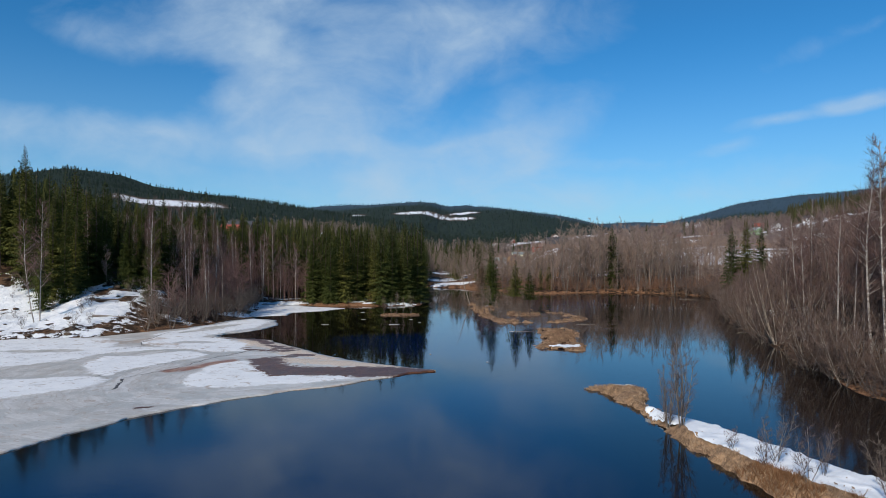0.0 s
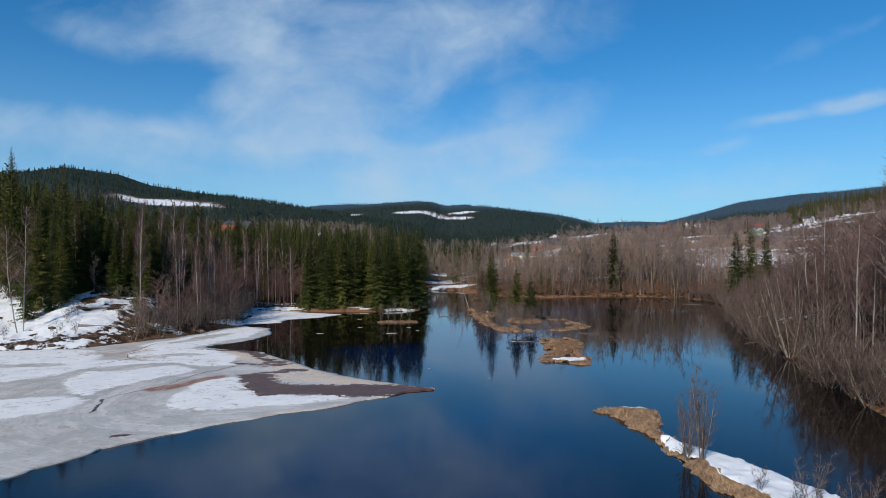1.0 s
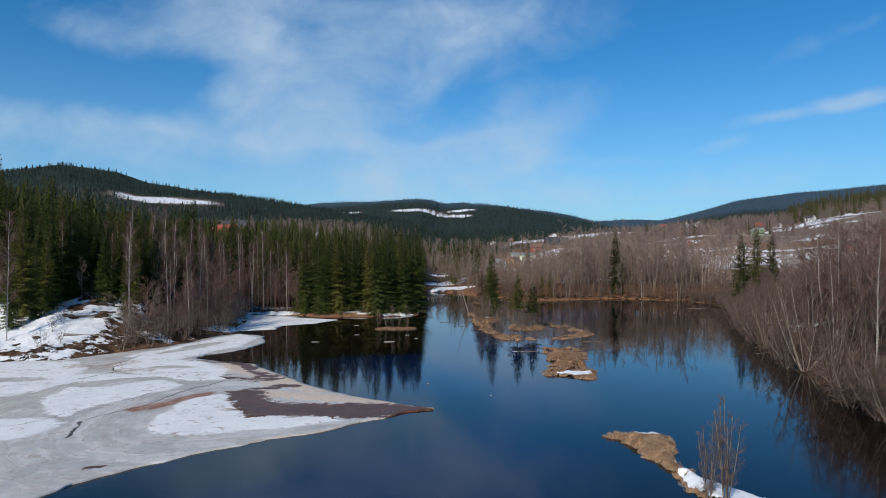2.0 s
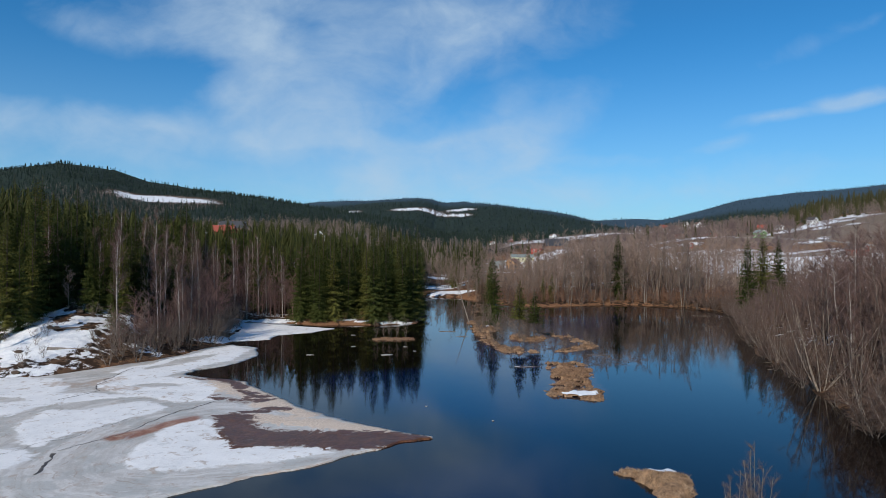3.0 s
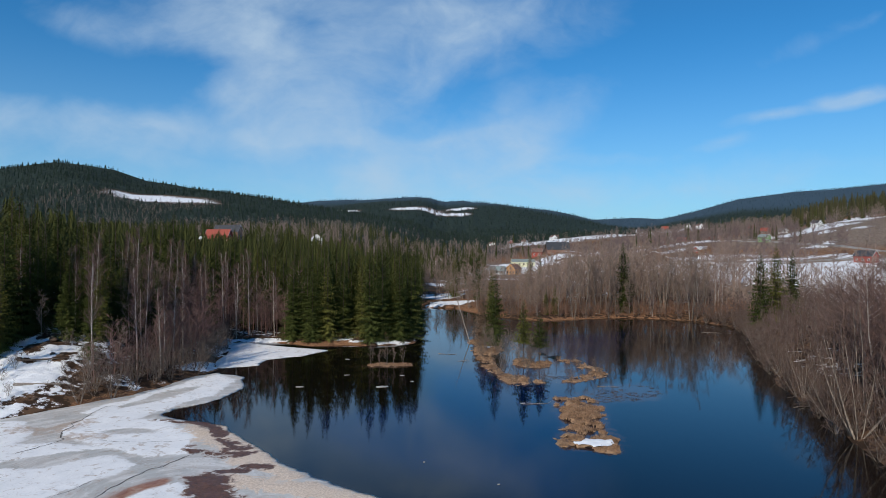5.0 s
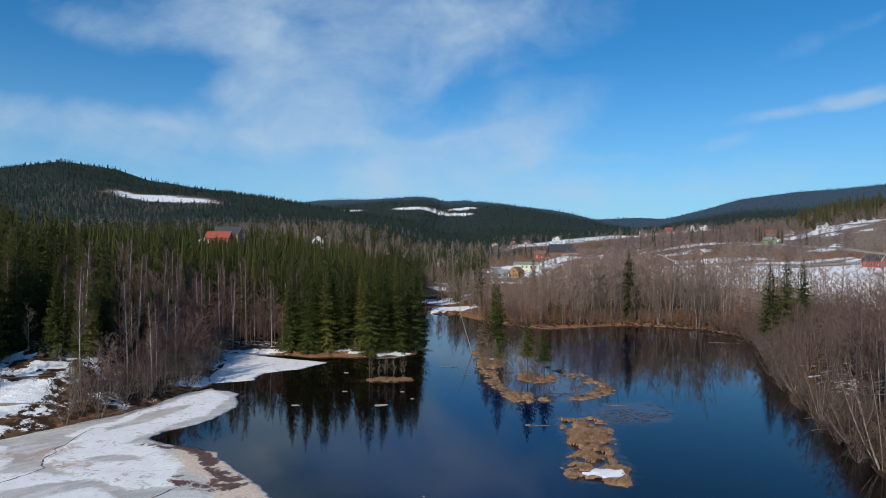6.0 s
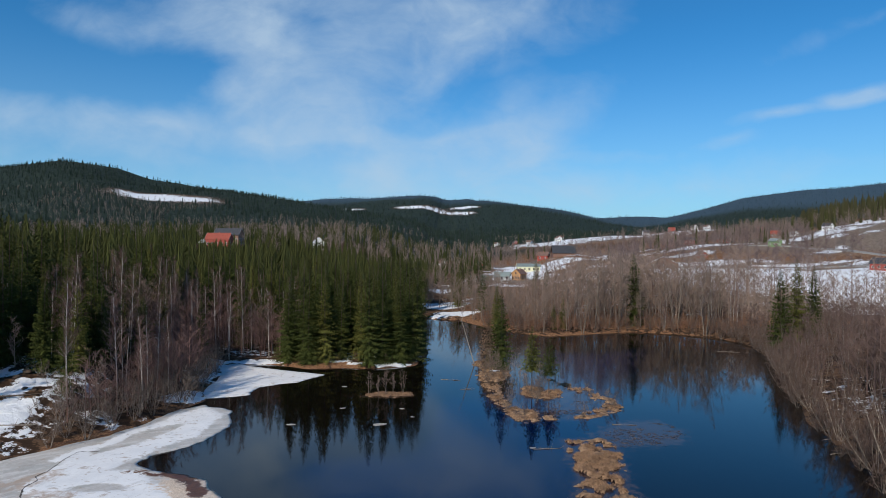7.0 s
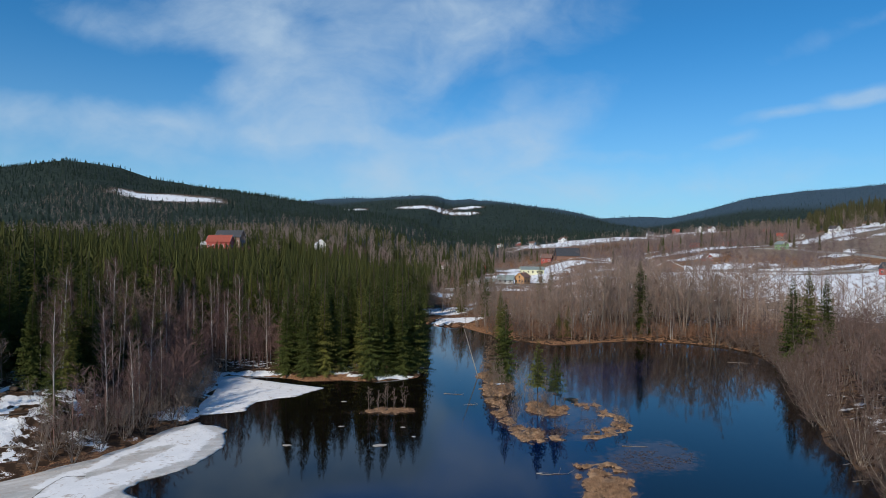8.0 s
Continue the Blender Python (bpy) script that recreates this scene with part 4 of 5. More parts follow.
def small_spruce(seed, tiers, sides, wide=0.17):
    """A cheap spruce, 1 m high: whorls of pointed sprays round a dark core."""
    rng = random.Random(seed)
    v, f = [], []
    for t in range(tiers):
        z0 = 0.03 + 0.9 * t / tiers
        r = wide * (1 - z0) ** 0.8 + 0.006
        drop = 1.1 / tiers
        turn = rng.random() * 6.28
        for s in range(sides):
            a = turn + 6.28 * (s + rng.gauss(0, 0.12)) / sides
            q = r * rng.uniform(0.75, 1.25)
            half, k = 2.6 / sides, len(v)
            up = z0 + drop * rng.uniform(0.7, 1.1)
            v += [(math.cos(a - half) * q * 0.3, math.sin(a - half) * q * 0.3, up), (math.cos(a) * q, math.sin(a) * q, z0 - rng.uniform(0, 0.03)), (math.cos(a + half) * q * 0.3, math.sin(a + half) * q * 0.3, up + 0.01)]
            f.append((k, k + 1, k + 2))
    for s in range(4):
        a, b, k = 1.57 * s, 1.57 * (s + 1), len(v)
        v += [(math.cos(a) * wide * 0.4, math.sin(a) * wide * 0.4, 0.02), (math.cos(b) * wide * 0.4, math.sin(b) * wide * 0.4, 0.02), (0, 0, 1.0)]
        f.append((k, k + 1, k + 2))
    return np.array(v), np.array(f)


def small_bare(seed, limbs, twigs, width=0.006):
    """A cheap bare tree, 1 m high: a stem of slivers, limbs and twigs."""
    rng = random.Random(seed)
    b = Build()
    for a in (0.0, 2.1, 4.2):
        o = Vector((math.cos(a), math.sin(a), 0)) * 0.011
        o2 = Vector((math.cos(a + 2.1), math.sin(a + 2.1), 0)) * 0.011
        b.face(o, o2, Vector((0, 0, 0.98)))
    for k in range(limbs):
        f = 0.2 + 0.72 * (k + rng.random()) / limbs
        a = rng.random() * 6.28
        w = Vector((math.cos(a), math.sin(a), rng.uniform(0.5, 1.2))).normalized()
        long = 0.30 * (1.1 - f) + 0.06
        p = Vector((0, 0, f))
        twig(b, rng, p, w, long, width * 1.2)
        for _ in range(twigs):
            q = p + w * (long * rng.uniform(0.2, 0.95))
            u = (w + Vector((rng.gauss(0, 0.6), rng.gauss(0, 0.6), rng.gauss(0.2, 0.4)))).normalized()
            twig(b, rng, q, u, long * rng.uniform(0.3, 0.6) + 0.02, width)
    return np.array([tuple(p) for p in b.v]), np.array(b.f)


def shore(x, y):
    return away(SHORE, x, y)


for wide, line in CRACKS:
    rng = random.Random(int(wide * 1000) + len(line))
    strip, before = Build(), None
    for (ax, ay), (bx, by) in zip(line, line[1:]):
        n = max(2, int(math.hypot(bx - ax, by - ay) / 0.35))
        tx, ty = (bx - ax) / math.hypot(bx - ax, by - ay), (by - ay) / math.hypot(bx - ax, by - ay)
        for k in range(n):
            px, py = ax + (bx - ax) * k / n, ay + (by - ay) * k / n
            px, py = px + 0.7 * float(fbm(np.array([px]), np.array([py]), 2.0, 4, 65)[0]), py + 0.7 * float(fbm(np.array([px]), np.array([py]), 2.0, 4, 69)[0])
            w = wide * rng.uniform(0.15, 1.0)
            z = float(ice_height(np.array([px]), np.array([py]))[0]) + 0.012
            now = (Vector((px - ty * w, py + tx * w, z)), Vector((px + ty * w, py - tx * w, z)))
            if before:
                strip.face(before[0], before[1], now[1], now[0])
            before = now
    part("crack", strip, CRACK, ice_sheet, "dark wet crack in the ice")

# ---------------------------------------------------------------- left bank: spruces, birches, alders
spruces = Kind("spruce_tree", "tall dense dark green spruce in the riverside wood", "spruce tree", "spruces of the riverside wood", DARKBARK, NEEDLES,
               [spruce_model(1, 18, 3.1, 0.03, 0.25, 0.46), spruce_model(2, 17, 2.7, 0.03, 0.33, 0.46), spruce_model(3, 19, 3.4, 0.03, 0.28, 0.46), spruce_model(4, 16, 2.8, 0.05, 0.36, 0.46)])
inner_spruces = Kind("spruce_tree", "tall dense dark green spruce in the riverside wood", "spruce tree", "spruces of the riverside wood", DARKBARK, NEEDLES,
                     [spruce_model(6, 18, 3.2, 0.2, 0.28, 0.8), spruce_model(7, 17, 2.9, 0.2, 0.33, 0.8), spruce_model(8, 18, 3.0, 0.2, 0.36, 0.8)])
alders = Kind("alder_tree", "leafless grey alder with thin bare twigs", "tree", "bare alders on the banks", GREY_ALDER, ALDER_TWIG,
              [broadleaf_model(11, 10, 2.6, 1, 0, 0.7, 24, 38, 0.014), broadleaf_model(12, 11, 2.4, 2, 0.16, 0.8, 26, 36, 0.014), broadleaf_model(13, 12, 2.6, 3, 0.2, 0.8, 30, 32, 0.014)])
birches = Kind("birch_tree", "leafless birch with pale bark and purple-brown twigs", "birch tree", "bare birches on the banks", BIRCH, BIRCH_TWIG,
               [broadleaf_model(21, 15, 2.3, 1, 0, 1.2, 36, 38, 0.011, 0.34, 0, 0.014), broadleaf_model(22, 14, 2.1, 1, 0, 1.25, 34, 38, 0.011, 0.4, 0, 0.014), broadleaf_model(23, 16, 2.6, 2, 0.08, 1.1, 38, 36, 0.011, 0.3, 0, 0.014)])
tall_birches = Kind("birch_tree", "tall leafless birch with a rounded crown of fine drooping twigs", "birch tree", "bare birches on the banks", BIRCH, BIRCH_TWIG,
                    [broadleaf_model(25, 19, 4.4, 1, 0, 1.0, 46, 50, 0.014, 0.3, 0.05), broadleaf_model(26, 18, 4.2, 2, 0.12, 1.0, 50, 46, 0.014, 0.28, 0.05)])
thickets = Kind("alder_bush", "many-stemmed leafless alder bush leaning over the water", "bush", "bare bushes along the banks", GREY_ALDER, GREY_TWIG,
                [broadleaf_model(31, 6.5, 2.3, 5, 0.55, 0.7, 36, 36, 0.013, 0.2), broadleaf_model(32, 5.5, 2.0, 5, 0.7, 0.6, 34, 36, 0.013, 0.15), broadleaf_model(33, 7.5, 2.4, 6, 0.45, 0.8, 40, 32, 0.013, 0.25)])
brush = Kind("willow_bush", "leafless red-brown willow scrub", "bush", "bare bushes along the banks", DARK_ALDER, RED_TWIG,
             [broadleaf_model(41, 6.0, 2.4, 4, 0.5, 0.8, 32, 32, 0.015, 0.1), broadleaf_model(42, 8.0, 2.8, 4, 0.4, 0.8, 34, 32, 0.015, 0.12)])


def left_wood(x, y):
    d = shore(x, y)
    belt = (x > -60) & (y > 106) & (y < 152)
    return (d > np.where(x > -31, 1.2, np.where(belt, 15.0, 9.0))) & (x < -4.0 - 0.042 * (y - 139)) & ~((x < -41) & (y < 108)) & ~((x > -45) & (y < 128))


front = scatter(150, (-38, 130, -3, 172), 2.6, left_wood, 4)
wood = front + scatter(2000, (-215, 95, -1, 365), 3.6, lambda x, y: left_wood(x, y) & ~((x > -38) & (y < 172)), 5)
wood = [p for p in wood if not (p[0] < -100 and p[1] > 330)]
dist = shore(np.array([p[0] for p in wood]), np.array([p[1] for p in wood]))
order = sorted(range(len(wood)), key=lambda i: dist[i] * 0.6 + max(0, wood[i][1] - 150) * (0.2 if wood[i][0] > -24 else 0.8) + max(0, -70 - wood[i][0]) * 0.8)
for rank, i in enumerate(order[:235]):
    x, y = wood[i]
    (spruces if rank < 80 else inner_spruces).plant(x, y, random.uniform(0.62, 1.13) * (1.0 if y > 140 or x > -48 else 0.85 if x > -66 else 1.15))
rest = [wood[i] for i in order[235:]]
rng = random.Random(8)
merge("spruce_wood", [small_spruce(s, 13, 8, 0.24) for s in range(6)], rest, [rng.uniform(11, 17) * (0.82 if p[1] > 230 else 1.1) for p in rest], WOOD_NEEDLES, "dense dark green spruce wood behind the bank", "forest", 3)

for x, y in scatter(120, (-60, 82, -30, 137), 1.55, lambda x, y: (shore(x, y) > 0.3) & (shore(x, y) < 8) & ~((x < -43) & (y < 97)), 12):
    thickets.plant(x, y, random.uniform(0.5, 0.85))
for x, y in scatter(84, (-66, 88, -30, 160), 2.0, lambda x, y: (shore(x, y) > 3.5) & (shore(x, y) < 24) & ~((x < -46) & (y < 103)), 14):
    (birches if random.random() < 0.7 else alders).plant(x, y, random.uniform(0.7, 1.08))
belt = scatter(330, (-68, 88, -31, 158), 1.3, lambda x, y: (shore(x, y) > 2.5) & (shore(x, y) < 24) & ~((x < -44) & (y < 116)), 44)
merge("birch_belt", [small_bare(110 + s, 22, 9, 0.0021) for s in range(5)], belt, [random.uniform(4, 10) for _ in belt], BIRCH_TWIG, "thicket of young leafless birches before the spruces", "trees", 13)
tall_birches.plant(-56.5, 88, 1.03, 1, 60)
birches.plant(-39.5, 144.5, 1.12, 0)
birches.plant(-40.5, 139.6, 1.05, 1)
birches.plant(-59.5, 105.5, 0.85, 1)

for x, y in scatter(13, (-64, 99, -46, 128), 3.4, lambda x, y: (shore(x, y) > 7.5) & (shore(x, y) < 19) & ~((x < -50) & (y < 104)), 61):
    spruces.plant(x, y, random.uniform(0.55, 0.72))
for x, y in scatter(16, (-84, 103, -54, 122), 3.0, lambda x, y: (y > 108 - 0.08 * (x + 54)), 62):
    spruces.plant(x, y, random.uniform(0.7, 0.85) + 0.2 * (x < -62))
for x, y in scatter(24, (-86, 92, -57, 107), 2.4, lambda x, y: y > 30 - 1.08 * x - 1.0, 66):
    spruces.plant(x, y, random.uniform(0.7, 1.05))
under = scatter(60, (-44, 96, -4, 146), 1.6, lambda x, y: (shore(x, y) > 1.0) & (shore(x, y) < 7), 63)

# ---------------------------------------------------------------- far bank


def low_bank(x):
    """The trees stand lower towards the channel."""
    return 0.58 + 0.42 * float(S((x - 20) / 20))


scrub = scatter(420, (4, 176, 78, 205), 1.0, lambda x, y: (shore(x, y) > 0.6) & (shore(x, y) < 12), 64)
merge("bank_scrub", [small_bare(140 + s, 18, 7, 0.006) for s in range(4)], under + scrub, [random.uniform(1.2, 2.4) for _ in under] + [random.uniform(1.6, 4.2) for _ in scrub], RUST_TWIG, "rust-brown leafless undergrowth along the banks", "scrub", 16)
for x, y in scatter(115, (4, 178, 76, 215), 2.0, lambda x, y: (shore(x, y) > 0.5) & (shore(x, y) < 22) & (y > 150 + 0.3 * x), 16):
    birch = random.random() < 0.16
    (birches if birch else alders).plant(x, y, (random.uniform(0.7, 1.15) if birch else random.uniform(1.15, 1.9)) * low_bank(x))
for x, y in scatter(45, (4, 178, 76, 200), 1.8, lambda x, y: (shore(x, y) > 0.3) & (shore(x, y) < 7), 27):
    brush.plant(x, y, random.uniform(0.5, 0.8))
for x, y in scatter(58, (-16, 205, 16, 275), 2.8, lambda x, y: (shore(x, y) > 0.6) & ~((x > 6) & (y < 224)), 17):
    alders.plant(x, y, random.uniform(0.8, 1.2))
lone_spruces = Kind("spruce_tree", "dark green spruce standing among bare trees", "spruce tree", "lone spruces", DARKBARK, NEEDLES,
                    [spruce_model(9, 18, 3.5, 0.03, 0.2, 0.6), spruce_model(10, 18, 3.2, 0.03, 0.25, 0.6)])
for x, y, tall in [(-52, 104, 11.5), (-54.5, 109, 13), (-49.5, 107.5, 10.5), (-57, 105, 13), (-50.5, 113, 12), (-45.5, 117, 11.5), (-55, 116, 13.5), (-42.5, 131, 12), (-60, 111, 15), (12.4, 190, 12.8), (49.8, 194, 20), (29.5, 187.5, 8), (67.6, 152.5, 17), (72, 155, 17.5), (77.2, 158, 15), (27, 186, 7), (10.4, 221, 13.5), (3, 236, 14), (8, 262, 16), (11, 268, 15), (5, 275, 17), (1, 266, 15), (14, 259, 11), (30.8, 250, 13), (34.6, 251, 11.5)]:
    lone_spruces.plant(x, y, tall / 18.0)

# ---------------------------------------------------------------- right bank
leaners = Kind("alder_bush", "leafless alder bush hanging over the dark water", "bush", "bare bushes along the banks", DARK_ALDER, RED_TWIG,
               [broadleaf_model(34, 5.6, 2.9, 6, 0.7, 0.35, 40, 38, 0.012, 0.06, 0.02), broadleaf_model(35, 6.6, 3.0, 6, 0.5, 0.5, 42, 38, 0.012, 0.08)])
bank_alders = Kind("alder_tree", "leafless dark alder with purple-brown twigs", "tree", "bare alders on the banks", DARK_ALDER, PURPLE_TWIG,
                   [broadleaf_model(14, 10, 2.8, 2, 0.2, 0.7, 26, 38, 0.014), broadleaf_model(15, 12, 2.8, 3, 0.2, 0.8, 30, 34, 0.014)])
fans = Kind("alder_bush", "alder with a fan of long pale bare stems over the water", "bush", "bare bushes along the banks", ALDER, PURPLE_TWIG,
            [broadleaf_model(36, 9.0, 2.2, 9, 0.75, 0.8, 54, 20, 0.012, 0.45), broadleaf_model(37, 8.0, 2.2, 8, 0.95, 0.8, 48, 20, 0.012, 0.4)])
FANS = [(40.1, 78, 1.1, 0), (39.2, 71.5, 0.7, 1), (42, 85, 0.75, 1), (44.4, 95, 0.7, 0), (48.5, 108, 0.6, 1)]


def clear_of_fans(x, y):
    ok = np.ones(np.shape(x), bool)
    for fx, fy, s, k in FANS:
        ok &= np.hypot(x - fx + 1.0, y - fy + 2.0) > 3.2 * s
    return ok


for x, y, s, k in FANS:
    fans.plant(x, y, s, k)
for x, y in scatter(80, (32, 34, 72, 178), 1.8, lambda x, y: (shore(x, y) > -1.2) & (shore(x, y) < 1.0) & clear_of_fans(x, y), 18):
    leaners.plant(x, y, random.uniform(0.75, 1.1) * (1.0 if y < 98 else 0.9))
for x, y in scatter(30, (33, 48, 48, 96), 1.3, lambda x, y: (shore(x, y) > -0.2) & (shore(x, y) < 3.5) & clear_of_fans(x, y), 37):
    brush.plant(x, y, random.uniform(0.45, 0.75))
for x, y in scatter(90, (34, 38, 96, 180), 2.3, lambda x, y: (shore(x, y) > 2.0) & (shore(x, y) < 26), 28):
    brush.plant(x, y, random.uniform(1.0, 1.5) * (1.0 if y < 98 else 0.66))
for x, y in scatter(100, (36, 44, 96, 180), 2.6, lambda x, y: (shore(x, y) > 2.0) & (shore(x, y) < 28), 19):
    tall = 1.3 if (56 < y < 98 and x > 43.5) else 0.72 if y > 98 else 0.8
    (birches if random.random() < 0.07 and tall > 1 else bank_alders).plant(x, y, tall * random.uniform(0.85, 1.12))
tall_birches.plant(48.2, 86, 1.06, 1)
tall_birches.plant(43.5, 66, 1.02, 0)
tall_birches.plant(46.5, 67.5, 1.08, 1)
for x, y in scatter(18, (50, 58, 76, 104), 4.2, lambda x, y: (shore(x, y) > 9) & (shore(x, y) < 34), 39):
    tall_birches.plant(x, y, random.uniform(0.7, 0.98))
for x, y in scatter(4, (38, 56, 60, 84), 2.6, lambda x, y: (shore(x, y) > 1.6) & (shore(x, y) < 7), 47):
    birches.plant(x, y, random.uniform(0.75, 1.0))
for x, y in scatter(60, (42, 94, 72, 178), 1.5, lambda x, y: (shore(x, y) > -0.8) & (shore(x, y) < 2.2), 48):
    (leaners if random.random() < 0.6 else brush).plant(x, y, random.uniform(0.5, 0.75))
for x, y in scatter(26, (33, 50, 46, 95), 1.3, lambda x, y: (shore(x, y) > -1.3) & (shore(x, y) < 0.8) & clear_of_fans(x, y), 49):
    leaners.plant(x, y, random.uniform(0.4, 0.65))
mass = scatter(190, (42, 54, 92, 112), 2.3, lambda x, y: (shore(x, y) > 7) & (shore(x, y) < 40), 45)
low = scatter(120, (44, 112, 96, 176), 2.8, lambda x, y: (shore(x, y) > 2) & (shore(x, y) < 30), 46)
merge("bank_thicket", [small_bare(120 + s, 30, 10, 0.0018) for s in range(5)], mass + low, [random.uniform(10, 16) for _ in mass] + [random.uniform(4.5, 8) for _ in low], PURPLE_TWIG, "dense leafless purple-brown birch thicket on the bank", "trees", 14)

# ---------------------------------------------------------------- beyond: bare woods, far woods
bare_models = [small_bare(s, 15, 7, 0.007) for s in range(5)]
HOMES = [(34, 340), (26, 338), (17, 338), (43, 372), (71.5, 425), (60, 433), (101, 333), (138, 372), (187, 390)]


def clear_of_homes(x, y, half, deep):
    """Outside the camera's sight lines to the houses, which stay free of trees."""
    ok = np.ones(np.shape(x), bool)
    for hx, hy in HOMES:
        ok &= ~((np.abs((x * (hy - 26) - hx * (y - 26)) / hy) < half) & (y < hy + 4) & (y > hy - deep))
    return ok


def far_trees(x, y):
    open_land = (snow_mask(x, y, 1.0) > 0.42) | (field_mask(x, y, 0) > 0.45)
    near_homes = (y < 440) & (x < 125)
    return (shore(x, y) > 8) & (x > -25 - 0.1 * (y - 200)) & (x < 0.75 * y) & (fbm(x, y, 34, 3, 71) > np.where(open_land, 0.08, np.where(near_homes, 0.0, -0.16))) & ~((x > 150) & (y < 330) & open_land) & clear_of_homes(x, y, 9, 70)


beyond = scatter(900, (-60, 205, 330, 640), 4.0, far_trees, 23)
edge = scatter(240, (60, 165, 190, 245), 3.1, lambda x, y: (shore(x, y) > 9) & (y > 120 + 0.55 * x), 34)
near_bank = scatter(170, (0, 192, 96, 236), 2.6, lambda x, y: (shore(x, y) > 6) & (snow_mask(x, y, 1.0) < 0.46) & (y > 165 + 0.3 * x) & ((x < 0.3 * y) | (fbm(x, y, 6, 3, 75) > 0.12)), 29)
merge("field_edge_trees", [small_bare(95 + s, 16, 8, 0.0042) for s in range(4)], edge, [rng.uniform(6, 13) for _ in edge], ALDER_TWIG, "leafless young trees along the snowy field", "trees", 9)
merge("bank_woods", [small_bare(90 + s, 20, 9, 0.0024) for s in range(4)], near_bank, [rng.uniform(11, 19) * low_bank(p[0]) for p in near_bank], ALDER_TWIG, "leafless grey-brown alders above the far bank", "forest", 8)
def village_trees(x, y):
    ok = (shore(x, y) > 8) & (x > 0.12 * y) & (x < 0.56 * y + 15) & (snow_mask(x, y, 1.0) < 0.8) & (fbm(x, y, 26, 3, 83) > -0.2)
    return ok & clear_of_homes(x, y, 8, 40)


def meadow_trees(x, y):
    ok = (x > 0.05 * y) & (x < 0.315 * y) & (shore(x, y) > 14) & clear_of_homes(x, y, 7.5, 90)
    return ok & (fbm(x, y, 22, 3, 85) > -0.25)


meadow = scatter(170, (10, 226, 110, 332), 3.6, meadow_trees, 52)
village = scatter(720, (30, 300, 260, 600), 3.6, village_trees, 31)
merge("village_birches", [small_bare(130 + s, 17, 7, 0.0075) for s in range(4)], village + meadow, [rng.uniform(7, 13) * (0.55 if p[0] < 0.235 * p[1] else 0.75 if p[1] > 420 else 1.0) for p in village] + [rng.uniform(8, 14) * (0.55 if p[0] < 0.235 * p[1] else 1.0) for p in meadow], PALE_PURPLE, "leafless purple-grey birches round the valley houses", "trees", 15)
merge("bare_woods", bare_models, beyond, [rng.uniform(8, 13) * (0.62 if p[1] < 345 and p[0] < 0.235 * p[1] else 0.65 if 0.1 * p[1] < p[0] < 0.235 * p[1] else 0.9) for p in beyond], FAR_TWIG, "leafless brown birch and alder woods", "forest", 5)
behind = scatter(420, (-420, 300, 60, 800), 6.0, lambda x, y: (fbm(x, y, 60, 3, 73) > 0.12) & (x < 0.05 * y), 24)
merge("birch_woods", bare_models, behind, [rng.uniform(10, 15) for _ in behind], FAR_TWIG, "leafless reddish birch woods on the slopes", "forest", 6)


slope_woods = scatter(900, (-420, 335, 30, 760), 5.5, lambda x, y: (x < 0.06 * y) & (x > -0.85 * y) & ~((np.abs(x + 128 + 0.33 * (y - 372)) < 16) & (y < 400)) & ~((np.abs(x + 84 + 0.2 * (y - 425)) < 9) & (y < 432) & (y > 350)) & (fbm(x, y, 60, 3, 73) < 0.25), 51)
merge("slope_conifers", [small_spruce(80 + s, 8, 6) for s in range(4)], slope_woods, [rng.uniform(8, 13) for _ in slope_woods], WOOD_NEEDLES, "dark conifers on the slope behind the wood", "forest", 17)


hill_birches = scatter(1000, (-900, 520, 420, 1300), 8.0, lambda x, y: (np.abs(x) < 0.8 * y) & (fbm(x, y, 130, 3, 74) > 0.08) & (field_mask(x, y, 0) < 0.4), 53)
merge("hill_birches", [small_bare(150 + s, 7, 4, 0.012) for s in range(4)], hill_birches, [rng.uniform(8, 13) for _ in hill_birches], FAR_TWIG, "leafless grey-brown birches among the hill conifers", "forest", 18)


def hillside(x, y):
    r = np.hypot(x, y)
    return (np.abs(x) < 0.85 * y + 60) & (r > 380) & (field_mask(x, y, 0) < 0.4) & ~((x > 0) & (r < 900) & (fbm(x, y, 70, 3, 77) < 0.1) & (x < 0.5 * y))


tiny = [small_spruce(40 + s, 2, 4, 0.36) for s in range(4)]
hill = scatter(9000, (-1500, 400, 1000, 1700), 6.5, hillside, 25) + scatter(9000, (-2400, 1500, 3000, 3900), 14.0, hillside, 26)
merge("valley_conifers", [small_spruce(60 + s, 8, 6) for s in range(4)], [p for p in hill if p[1] < 750], [rng.uniform(8, 14) for p in hill if p[1] < 750], WOOD_NEEDLES, "scattered dark spruces in the valley", "trees", 12)
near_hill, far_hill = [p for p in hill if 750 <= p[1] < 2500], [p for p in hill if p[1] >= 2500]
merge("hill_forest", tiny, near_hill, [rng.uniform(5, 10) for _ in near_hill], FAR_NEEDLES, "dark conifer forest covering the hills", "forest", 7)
merge("ridge_forest", tiny, far_hill, [rng.uniform(5, 9) for _ in far_hill], HAZE_NEEDLES, "conifer forest on the far ridges, coloured blue for haze", "forest", 10)
pines = scatter(330, (215, 430, 470, 700), 5.0, lambda x, y: (x > 0.52 * y + 5) & (x < 0.85 * y) & (y > 485 - 0.05 * x), 35)
yards = scatter(26, (110, 370, 250, 480), 7.0, lambda x, y: fbm(x, y, 30, 2, 79) > 0.05, 36)
